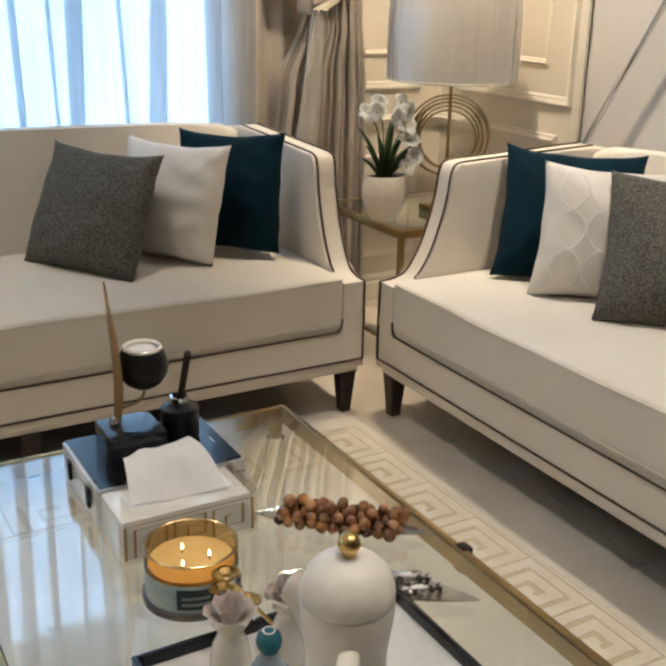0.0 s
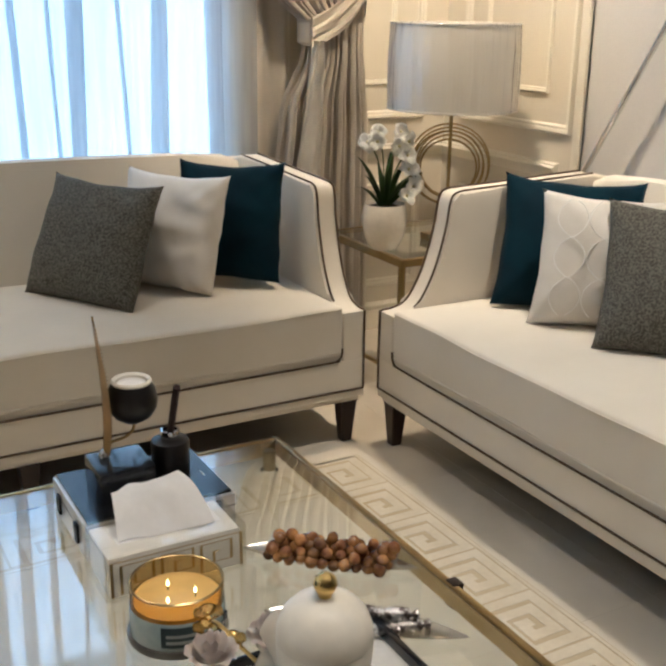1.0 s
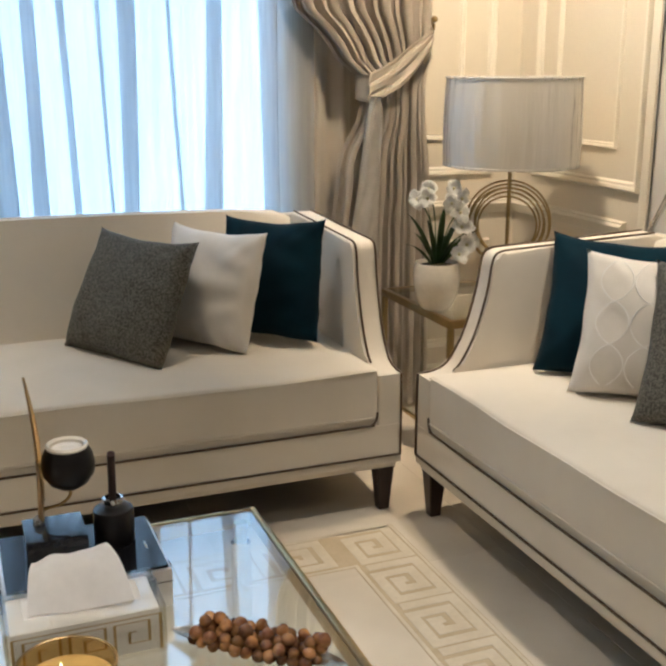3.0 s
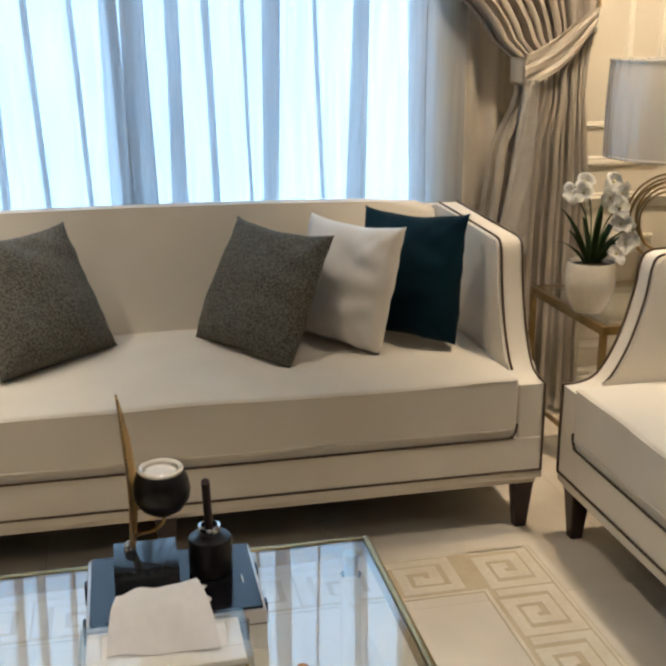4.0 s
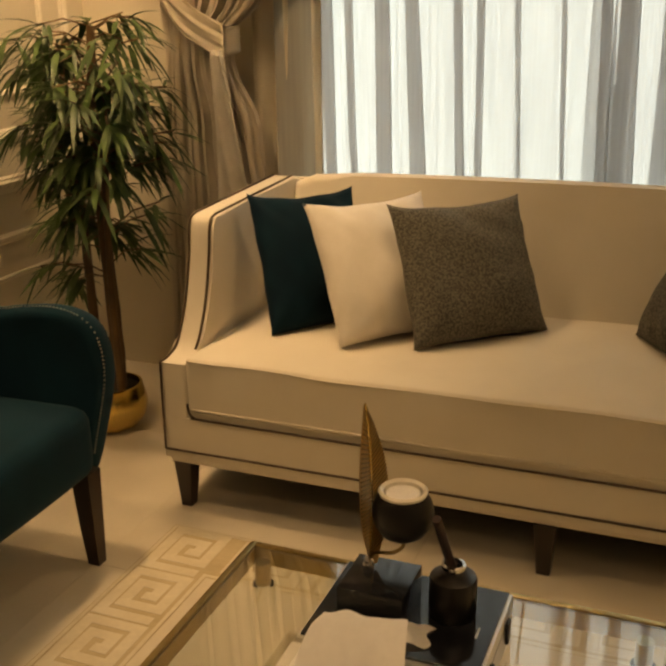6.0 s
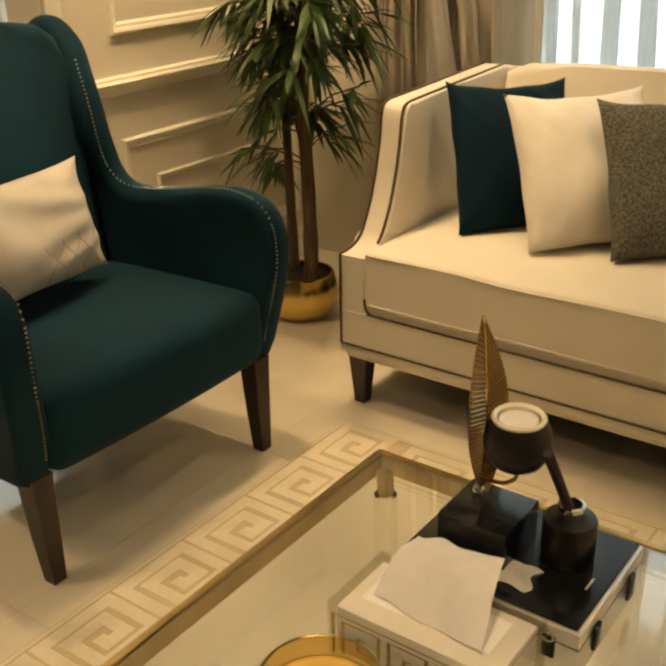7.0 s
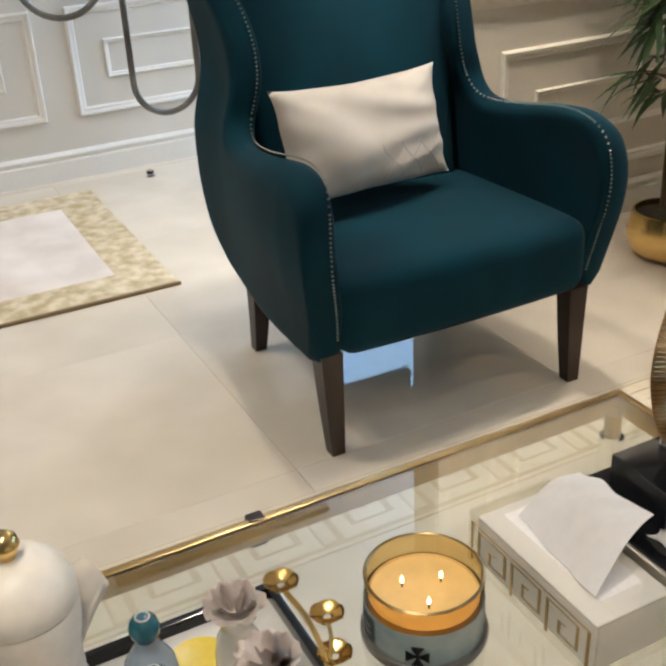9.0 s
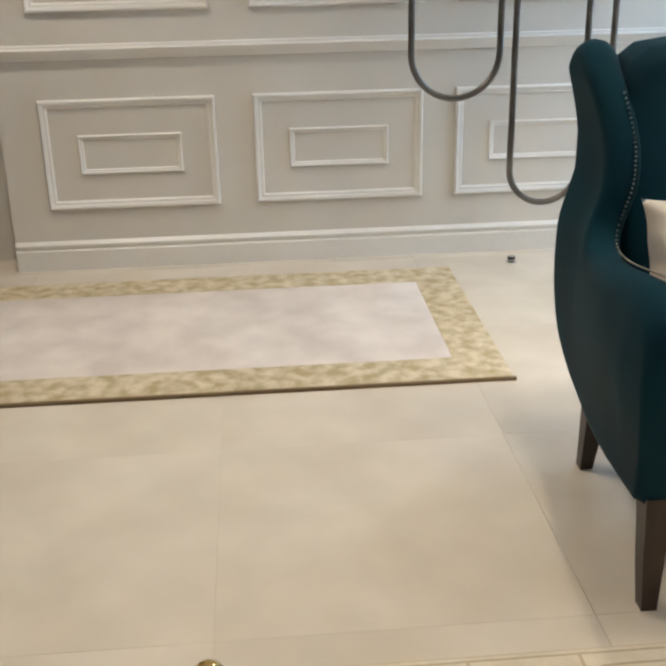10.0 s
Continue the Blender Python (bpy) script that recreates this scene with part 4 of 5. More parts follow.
TT = TZ + 0.0005

# silver case with a black lid
case = thing("keepsake_case", "silver case with black lacquer lid and clasps", "box")
part("body", block(-0.151, 0.111, -1.206, -0.999, TT, 0.597, 0.003), ALUMINIUM, case, "satin silver body with rounded edges")
part("seam", block(-0.1515, 0.1115, -1.2065, -0.9985, 0.5745, 0.5765), GUNMETAL, case)
lid = part("lid", block(-0.146, 0.106, -1.201, -1.004, 0.5972, 0.602, 0.001, 1), BLACK, case, "glossy black top panel")
for x in (-0.10, 0.075):
    c = part("clasp", block(x - 0.008, x + 0.008, -1.2115, -1.2067, 0.553, 0.583, 0.0015), BLACK, case, "black metal clasp")
    part("ring", tube([(x + 0.007 * math.cos(a), -1.2135, 0.586 + 0.007 * math.sin(a)) for a in [i * math.pi / 6 for i in range(12)]], 0.0018, 6, closed=True), CHROME, c)
for y in (-1.16, -1.05):
    for x, sg in ((0.1117, 1), (-0.1517, -1)):
        part("clasp", block(min(x, x + sg * 0.006), max(x, x + sg * 0.006), y - 0.009, y + 0.009, 0.55, 0.585, 0.002), BLACK, case, "black metal clasp")
part("lid_mark", block(0.084, 0.0865, -1.13, -1.105, 0.6021, 0.6025), PALEBAR, lid)

# leaf and ball ornament on a marble block
orn = thing("leaf_ornament", "gold leaf and dark ball candle holder on black marble block", "ornament")
part("plinth", block(-0.108, -0.012, -1.158, -1.062, 0.6025, 0.657, 0.002), BLACKMARBLE, orn, "black marble plinth")


def leaf_pt(s, t):
    h = 0.25 * t
    w = 0.050 * math.sin(math.pi * min(1, t * 0.97 + 0.03)) ** 0.9 * (1 - 0.25 * t)
    a = (s - 0.5) * 2
    return Vector((-0.083 - 0.006 * t - 0.12 * a * w + 0.010 * abs(a) * (1 - t) + 0.006 * math.sin(math.pi * t), -1.094 - a * w, 0.662 + h))


leafbm = sheet(leaf_pt, 10, 40, 0.0012)
leaf = part("leaf_blade", leafbm, LEAFGOLD, orn, "tall gold feather-shaped leaf", deg=60)
vb = bmesh.new()
for i in range(3, 38):
    t = i / 40
    for a in (0.02, 0.98):
        p, q = leaf_pt(0.5, t), leaf_pt(a, min(1, t + 0.05))
        tube([p + Vector((0.002, 0, 0)), q + Vector((0.002, 0, 0))], 0.0011, 4, vb)
part("veining", vb, BRASS, leaf)
part("midrib", tube([leaf_pt(0.5, i / 20) + Vector((0.0015, 0, 0)) for i in range(21)], 0.0018, 6), GOLD, leaf)
part("stem", lathe([(0, 0.657), (0.009, 0.657), (0.009, 0.668), (0.005, 0.674), (0.0, 0.676)], 14, (-0.083, -1.094)), CHROME, orn)
part("arm", tube(spline([(-0.083, -1.094, 0.667), (-0.072, -1.096, 0.684), (-0.045, -1.10, 0.692), (-0.030, -1.10, 0.705), (-0.030, -1.10, 0.72)], 6), 0.0028, 6), BRASS, orn)
cup = part("cup", lathe([(0, 0.716), (0.016, 0.719), (0.031, 0.729), (0.041, 0.744), (0.0435, 0.760), (0.040, 0.778), (0.0335, 0.790), (0.030, 0.790), (0.030, 0.782), (0.0, 0.782)], 36, (-0.030, -1.10)), MATTEBLACK, orn, "matte black ball-shaped cup")
part("cup_rim", lathe([(0.0335, 0.788), (0.0345, 0.793), (0.0315, 0.796), (0.027, 0.793), (0.027, 0.784)], 32, (-0.030, -1.10)), CERAMIC, cup, "pale glazed rim")
part("tealight", lathe([(0, 0.786), (0.021, 0.786), (0.024, 0.789), (0.024, 0.783)], 24, (-0.030, -1.10)), TISSUE, cup, "white tealight")

dif = thing("reed_diffuser", "black ceramic bottle with a dark reed stick", "diffuser", pose(0.040, -1.083, 0.6025))
part("bottle", lathe([(0, 0), (0.032, 0), (0.034, 0.003), (0.034, 0.057), (0.0325, 0.0605), (0.021, 0.0635), (0.016, 0.066), (0.0, 0.066)], 32), MATTEBLACK, dif)
part("collar", lathe([(0.0165, 0.064), (0.0172, 0.066), (0.0172, 0.080), (0.0135, 0.081), (0.0120, 0.067)], 24), CHROME, dif, "chrome neck ring")
part("reed", tube([(0.0, 0.0, 0.066), (-0.008, -0.068, 0.185)], 0.0065, 8), REED, dif, "dark red-brown reed")

# crumpled paper between plinth and bottle
solid("paper_scrap", sheet(lambda s, t: (0.004 + 0.045 * (s - 0.5) + 0.006 * math.sin(7 * t), -1.155 + 0.05 * (t - 0.5), 0.604 + 0.005 * abs(math.sin(3 * s + 2 * t)) * (s * (1 - s) * 4)), 10, 10, 0.001), TISSUE, "crumpled white paper scrap on the black lid", "paper")

# tissue box
tb = thing("tissue_box", "clear acrylic tissue box with gold key pattern", "tissue box")
bx0, bx1, by0, by1, bz0, bz1 = -0.158, 0.074, -1.333, -1.212, TT, 0.607
for a in [(bx0, bx1, by0, by0 + 0.004), (bx0, bx1, by1 - 0.004, by1), (bx0, bx0 + 0.004, by0 + 0.0042, by1 - 0.0042), (bx1 - 0.004, bx1, by0 + 0.0042, by1 - 0.0042)]:
    w = part("acrylic_wall", block(*a, bz0, bz1, 0.001, 1), ACRYLIC, tb)
    w.visible_shadow = False
part("tissue_pack", block(bx0 + 0.008, bx1 - 0.008, by0 + 0.008, by1 - 0.008, bz0 + 0.003, 0.6015, 0.004), TISSUE, tb, "stack of white tissues")


for a in [(bx0, bx1, by0, by0 + 0.03), (bx0, bx1, by1 - 0.03, by1), (bx0, bx0 + 0.03, by0 + 0.0302, by1 - 0.0302), (bx1 - 0.03, bx1, by0 + 0.0302, by1 - 0.0302)]:
    w = part("acrylic_lid", block(*a, bz1 + 0.0005, bz1 + 0.0035, 0.001, 1), ACRYLIC, tb)
    w.visible_shadow = False


def ribbon(path, w, z0, z1, to3, bm):
    """A flat mitred band along a right-angled path."""
    P = [Vector((*p, 0)) for p in path]
    L, R = [], []
    for i, p in enumerate(P):
        d1 = (P[i] - P[i - 1]).normalized() if i else (P[1] - P[0]).normalized()
        d2 = (P[i + 1] - P[i]).normalized() if i + 1 < len(P) else d1
        n1, n2 = Vector((-d1.y, d1.x, 0)), Vector((-d2.y, d2.x, 0))
        m = n1 + n2
        m = m / max(0.2, m.dot(n1)) if i and i + 1 < len(P) else n1
        L.append(p + m * w / 2)
        R.append(p - m * w / 2)
    g = [[bm.verts.new(to3(v.x, v.y, z)) for v in row] for row, z in ((L, z1), (R, z1), (L, z0), (R, z0))]
    for i in range(len(P) - 1):
        for a, b in ((0, 1), (0, 2), (1, 3)):
            bm.faces.new((g[a][i], g[a][i + 1], g[b][i + 1], g[b][i]))
    for i in (0, -1):
        bm.faces.new((g[0][i], g[1][i], g[3][i], g[2][i]))
    return bm


kb = bmesh.new()
f3 = lambda u, v, d: (bx0 + 0.01 + u * (bx1 - bx0 - 0.02), by0 - d, bz0 + 0.008 + v * (bz1 - bz0 - 0.016))
ribbon([(0, 0.02), (0, 0.98), (1, 0.98), (1, 0.02)], 0.02, 0.0002, 0.0012, f3, kb)
for k in range(3):
    a = 0.07 + 0.305 * k
    ribbon([(a, 0.06), (a, 0.86), (a + 0.24, 0.86), (a + 0.24, 0.30), (a + 0.10, 0.30), (a + 0.10, 0.60), (a + 0.15, 0.60)], 0.02, 0.0002, 0.0012, f3, kb)
part("key_pattern", kb, RIMGOLD, tb, "gold greek key pattern", deg=30)


def tissue(s, t):
    a, b, c, d = Vector((-0.122, -1.286, 0.604)), Vector((0.034, -1.302, 0.606)), Vector((-0.106, -1.206, 0.652)), Vector((0.010, -1.200, 0.658))
    p = (a * (1 - s) + b * s) * (1 - t) + (c * (1 - s) + d * s) * t
    p.z += 0.022 * math.sin(math.pi * t) * (0.7 + 0.3 * s) + 0.002 * math.sin(9 * s + 5 * t) + 0.0012 * math.sin(17 * s - 9 * t) * t
    p.y += 0.002 * math.sin(13 * s + 4 * t)
    return p


part("tissue", sheet(tissue, 28, 28), TISSUESHEET, tb, "white tissue pulled up from the box", deg=180)

# candle
cd = thing("candle", "three-wick candle in amber glass jar on dark ring", "candle", pose(-0.085, -1.443, TT))
g1 = part("jar", lathe([(0.0, 0.0), (0.064, 0.0), (0.067, 0.004), (0.0675, 0.083), (0.0665, 0.085), (0.0645, 0.083), (0.0640, 0.008), (0.0, 0.008)], 48), AMBER, cd, "amber tinted glass jar")
g1.visible_shadow = False
part("wax", lathe([(0.0, 0.0085), (0.0632, 0.0085), (0.0632, 0.058), (0.061, 0.0555), (0.03, 0.055), (0.0, 0.055)], 48), WAX, cd, "honey-yellow wax")
part("rim_line", lathe([(0.0676, 0.0835), (0.0684, 0.085), (0.066, 0.0866), (0.0642, 0.085)], 48), BRASS, cd)
part("glaze_band", lathe([(0.0680, 0.003), (0.0686, 0.005), (0.0686, 0.053), (0.0680, 0.055)], 48), LABELBLUE, cd, "blue-grey glazed lower band")
part("base_ring", lathe([(0.066, 0.0), (0.0725, 0.001), (0.0735, 0.006), (0.0725, 0.011), (0.0690, 0.012)], 48), GUNMETAL, cd)


def wrap(a0, a1, z0, z1, r):
    return sheet(lambda s, t: (r * math.cos(radians(a0 + (a1 - a0) * s)), r * math.sin(radians(a0 + (a1 - a0) * s)), z0 + (z1 - z0) * t), 10, 2, 0.0008)


lab = part("label", wrap(230, 276, 0.018, 0.050, 0.0690), SLATE, cd, "slate label with pale print")
for z in (0.036, 0.026):
    part("print_bar", wrap(236, 270, z - 0.002, z + 0.003, 0.0700), PALEBAR, lab)
cross = bmesh.new()
for a in range(4):
    join(cross, slab([(0, 0), (0.007, 0.013), (-0.007, 0.013)], "xz", -0.001, 0.001))
    bmesh.ops.rotate(cross, verts=cross.verts, cent=(0, 0, 0), matrix=Matrix.Rotation(radians(90), 3, "Y"))
cr = part("cross_badge", cross, BLACK, cd, "dark cross-shaped badge")
cr.matrix_local = Matrix.Translation((0.0695 * math.cos(radians(-38)), 0.0695 * math.sin(radians(-38)), 0.026)) @ pose(0, 0, 0, 0, 0, 52)
for k in range(3):
    a = radians(100 + 120 * k)
    wk = part("wick", tube([(0.026 * math.cos(a), 0.026 * math.sin(a), 0.0545), (0.026 * math.cos(a), 0.026 * math.sin(a), 0.061)], 0.0011, 6), BLACK, cd)
    part("flame", lathe([(0, 0.0605), (0.0018, 0.0625), (0.0022, 0.065), (0.0013, 0.0685), (0, 0.072)], 12, (0.026 * math.cos(a), 0.026 * math.sin(a))), FLAME, wk, "small yellow flame")

# leaf dishes


def leaf_dish(a, b, w, label):
    A, B = Vector(a), Vector(b)
    d = (B - A)
    n = Vector((-d.y, d.x, 0)).normalized()

    def fn(s, t):
        k = (s - 0.5) * 2
        wd = w * math.sin(math.pi * (0.006 + 0.985 * t)) ** 0.8 * (1.08 - 0.2 * t)
        lift = 0.016 * k * k * min(1, wd / w) + 0.007 * (abs(2 * t - 1) ** 3)
        return A + d * t + n * (k * wd) + Vector((0, 0, lift + 0.0025))
    return solid("leaf_dish", sheet(fn, 12, 30, 0.0018), SILVER, label, "dish", "leaf-shaped dishes")


leaf_dish((0.088, -1.290, TT), (0.308, -1.480, TT), 0.040, "silver leaf-shaped dish heaped with brown nuts")
leaf_dish((0.040, -1.470, TT), (0.270, -1.668, TT), 0.038, "silver leaf-shaped dish with foil-wrapped sweets")
nb = bmesh.new()
bmesh.ops.create_icosphere(nb, subdivisions=2, radius=0.0108)
for v in nb.verts:
    v.co *= 1 + 0.10 * noise.noise(v.co * 90)
    v.co.z *= 0.9
nut_me = link_mesh("nut", nb, NUT)
rn = random.Random(4)
k = 0
A, B = Vector((0.088, -1.290, 0)), Vector((0.308, -1.480, 0))
dv = (B - A).normalized()
nv = Vector((-dv.y, dv.x, 0))
for layer, (rows, cnt, z) in enumerate([(3, 11, 0.016), (3, 9, 0.030), (2, 6, 0.043)]):
    for r in range(rows):
        for i in range(cnt):
            t = 0.16 + 0.70 * (i + 0.5 * (r % 2)) / cnt + 0.03 * layer
            off = (r - (rows - 1) / 2) * (0.0235 - 0.003 * layer)
            if abs(off) > 0.034 * math.sin(math.pi * t) ** 0.7:
                off *= 0.6
            p = A + (B - A) * t + nv * (off + rn.uniform(-0.003, 0.003))
            ob = tagged(new("nut", nut_me), "brown glazed nut heaped in the leaf dish", "nut", "nuts in the dish")
            ob.matrix_world = Matrix.Translation((p.x, p.y, TT + z + rn.uniform(-0.002, 0.003) - 0.004)) @ pose(0, 0, 0, rn.uniform(0, 360), rn.uniform(0, 360), 0) @ Matrix.Scale(rn.uniform(0.88, 1.12), 4)
sb = lathe([(0, -0.032), (0.009, -0.028), (0.003, -0.020), (0.009, -0.015), (0.010, 0.0), (0.009, 0.015), (0.003, 0.020), (0.009, 0.028), (0, 0.032)], 12)
for v in sb.verts:
    v.co += Vector((1, 1, 0)) * 0.0015 * noise.noise(v.co * 120)
sweet_me = link_mesh("sweet", sb, FOIL)
A, B = Vector((0.040, -1.470, 0)), Vector((0.270, -1.668, 0))
for t, off, z, yaw in [(0.38, -0.012, 0.016, 12), (0.42, 0.014, 0.017, -8), (0.58, -0.012, 0.016, 5), (0.62, 0.013, 0.017, 14), (0.50, 0.0, 0.034, -4), (0.72, 0.0, 0.020, 20), (0.66, 0.002, 0.036, 8), (0.30, 0.002, 0.018, -14)]:
    p = A + (B - A) * t + nv * off
    ob = tagged(new("wrapped_sweet", sweet_me), "silver foil-wrapped sweet in the leaf dish", "sweet", "wrapped sweets")
    ob.matrix_world = Matrix.Translation((p.x, p.y, TT + z - 0.003)) @ pose(0, 0, 0, 0, 90, 0 + math.degrees(math.atan2(dv.y, dv.x)) + yaw)

# serving tray and what stands on it
tray = thing("tray", "rectangular pearl tray with a black frame", "tray")
ax0, ax1, ay0, ay1 = -0.222, 0.17, -1.99, -1.572
part("tray_base", block(ax0 + 0.006, ax1 - 0.006, ay0 + 0.006, ay1 - 0.006, TT, 0.540, 0.001, 1), TRAYTOP, tray, "pale glossy tray surface")
for a in [(ax0, ax0 + 0.011, ay0, ay1), (ax1 - 0.011, ax1, ay0, ay1), (ax0 + 0.011, ax1 - 0.011, ay1 - 0.011, ay1), (ax0 + 0.011, ax1 - 0.011, ay0, ay0 + 0.011)]:
    part("tray_edge", block(*a, TT, 0.556, 0.002), BLACK, tray, "black tray edge")
TS = 0.5405

pot = thing("teapot", "ivory ceramic coffee pot with a gold knob", "teapot", pose(-0.074, -1.861, TS) @ Matrix.Scale(1.017, 4))
ribs = [(0.0560 - 0.0013 * k - (0.0016 if k % 2 else 0), 0.070 + 0.0075 * k) for k in range(10)]
part("body", lathe([(0, 0), (0.052, 0), (0.057, 0.006), (0.060, 0.03), (0.058, 0.06)] + ribs + [(0.0435, 0.150), (0.0430, 0.165), (0.046, 0.188), (0.0490, 0.210), (0.0500, 0.228), (0.0490, 0.231), (0.0, 0.231)], 48), IVORY, pot)
lidp = part("lid", lathe([(0.0, 0.2315), (0.0490, 0.2315), (0.0500, 0.2330), (0.0492, 0.246), (0.0440, 0.260), (0.034, 0.271), (0.020, 0.278), (0.0, 0.281)], 48), IVORY, pot)
part("knob", lathe([(0, 0.279), (0.007, 0.280), (0.008, 0.284), (0.0105, 0.288), (0.0125, 0.294), (0.0105, 0.301), (0.006, 0.305), (0, 0.306)], 24), GOLD, lidp, "round gold knob")
# a broad beak that opens upwards at its tip


def beak(s, t):
    a = 2 * math.pi * s
    axis = Vector((-0.35, 0.937, 0))
    across = Vector((0.937, 0.35, 0))
    c = axis * (0.028 + 0.040 * t) + Vector((0, 0, 0.184 + 0.030 * t))
    w, h = 0.034 - 0.018 * t, 0.034 - 0.016 * t
    lip = 0.008 * t ** 3
    return c + across * (w * math.cos(a)) + Vector((0, 0, h * math.sin(a))) + axis * (lip - 0.006 * math.sin(a) * t)


part("spout", sheet(beak, 28, 10, 0.003), IVORY, pot, "broad ceramic beak", deg=180)
part("handle", tube(spline([(-0.020, -0.040, 0.190), (-0.046, -0.072, 0.186), (-0.060, -0.090, 0.145), (-0.054, -0.080, 0.09), (-0.030, -0.042, 0.06)], 7), 0.0115, 12), IVORY, pot)

bt = None
for x, y, sc in [(-0.112, -1.752, 1.0), (-0.040, -1.765, 1.02), ]:
    if bt is None:
        bt = thing("perfume_bottle", "pale blue glass bottle with a teal stopper", "bottle", pose(x, y, TS), "teal-capped bottles")
        part("body", lathe([(0, 0), (0.026, 0), (0.029, 0.004), (0.029, 0.05), (0.026, 0.075), (0.017, 0.092), (0.011, 0.100), (0.011, 0.108), (0, 0.108)], 32), PALEBLUE, bt)
        cp = part("stopper", lathe([(0, 0.106), (0.011, 0.107), (0.015, 0.114), (0.016, 0.122), (0.0135, 0.130), (0.007, 0.135), (0, 0.136)], 24), TEALGLASS, bt, "teal glass stopper")
        part("stopper_mark", tube([(0.007 * math.cos(a), 0.007 * math.sin(a), 0.1345) for a in [i * math.pi / 6 for i in range(12)]], 0.0012, 6, closed=True), PALEBAR, cp)
    else:
        copy_thing(bt, pose(x, y, TS, 0, 0, 40))
vz = None
for x, y, ang in [(-0.118, -1.655, 0), (-0.034, -1.655, 70)]:
    if vz is None:
        vz = thing("bud_vase", "white ceramic bud vase with a taupe pearl petal top", "vase", pose(x, y, TS), "bud vases")
        part("body", lathe([(0, 0), (0.022, 0), (0.026, 0.005), (0.027, 0.03), (0.023, 0.055), (0.017, 0.068), (0.017, 0.076), (0.023, 0.086), (0.026, 0.098), (0.025, 0.100), (0.020, 0.092), (0.0, 0.085)], 32), CERAMIC, vz)
        for k in range(11):
            ring = 0 if k < 5 else (1 if k < 9 else 2)
            a = 2 * math.pi * k / (5, 4, 2)[ring] + 0.5 * ring

            def pet(s, t, a=a, ring=ring, k=k):
                r = (0.007 - 0.002 * ring) + (0.027, 0.019, 0.010)[ring] * t ** 0.8
                w = (s - 0.5) * (1.7, 2.0, 2.6)[ring] * math.sin(math.pi * (0.2 + 0.65 * t))
                rim = 0.003 * math.sin(9 * s + 2 * k) * t
                return (r * math.cos(a + w), r * math.sin(a + w), 0.086 + (0.034, 0.038, 0.040)[ring] * t - (0.018, 0.010, 0.004)[ring] * t * t + rim)
            part("petal", sheet(pet, 10, 10, 0.001), PEARL, vz, "taupe pearl petal", deg=180)
    else:
        copy_thing(vz, pose(x, y, TS, 0, 0, ang))
solid("saucer", lathe([(0, 0), (0.022, 0), (0.036, 0.004), (0.0365, 0.005), (0.022, 0.002), (0, 0.002)], 36), YELLOW, "small yellow saucer lying on the tray", "saucer", m=pose(-0.155, -1.690, TS))

tw = thing("gold_twig", "gold blossom twig leaning on the tray edge", "ornament")
stem = spline([(-0.020, -1.602, TS + 0.004), (-0.045, -1.585, 0.575), (-0.075, -1.59, 0.620), (-0.102, -1.607, 0.655)], 8)
part("stem", tube(stem, 0.0032, 6), GOLD, tw)
part("stem", tube(spline([(-0.045, -1.585, 0.575), (-0.07, -1.568, 0.588), (-0.088, -1.563, 0.602)], 6), 0.0026, 6), GOLD, tw)
for c in [(-0.102, -1.607, 0.657), (-0.088, -1.563, 0.604), (-0.055, -1.572, 0.580)]:
    fb = bmesh.new()
    for k in range(5):
        a = 2 * math.pi * k / 5
        join(fb, sheet(lambda s, t, a=a: (c[0] + (0.004 + 0.015 * t) * math.cos(a + (s - 0.5) * 1.4), c[1] + (0.004 + 0.015 * t) * math.sin(a + (s - 0.5) * 1.4), c[2] + 0.008 * t - 0.012 * t * t * (s - 0.5) ** 2), 4, 4, 0.001))
    part("blossom", fb, GOLD, tw, deg=180)

# ---- lamp corner ----
sx0, sx1, sy0, sy1, sz = 1.385, 1.965, 0.235, 0.80, 0.543
side = thing("side_table", "square brass side table with glass top", "table")
for a in [(sx0, sx0 + 0.022, sy0, sy1), (sx1 - 0.022, sx1, sy0, sy1), (sx0 + 0.022, sx1 - 0.022, sy0, sy0 + 0.022), (sx0 + 0.022, sx1 - 0.022, sy1 - 0.022, sy1)]:
    part("frame_bar", block(*a, sz - 0.028, sz, 0.002), BRASS, side)
gp = part("glass_top", block(sx0 + 0.0225, sx1 - 0.0225, sy0 + 0.0225, sy1 - 0.0225, sz - 0.008, sz - 0.0005, 0.001, 1), TABLEGLASS, side, "clear glass top")
gp.visible_shadow = False
for x in (sx0 + 0.001, sx1 - 0.021):
    for y in (sy0 + 0.001, sy1 - 0.021):
        part("leg", block(x, x + 0.02, y, y + 0.02, 0, sz - 0.0285, 0.002), BRASS, side)
for a in [(sx0 + 0.005, sx0 + 0.017, sy0 + 0.022, sy1 - 0.022), (sx1 - 0.017, sx1 - 0.005, sy0 + 0.022, sy1 - 0.022)]:
    part("stretcher", block(*a, 0.10, 0.115, 0.002), BRASS, side)

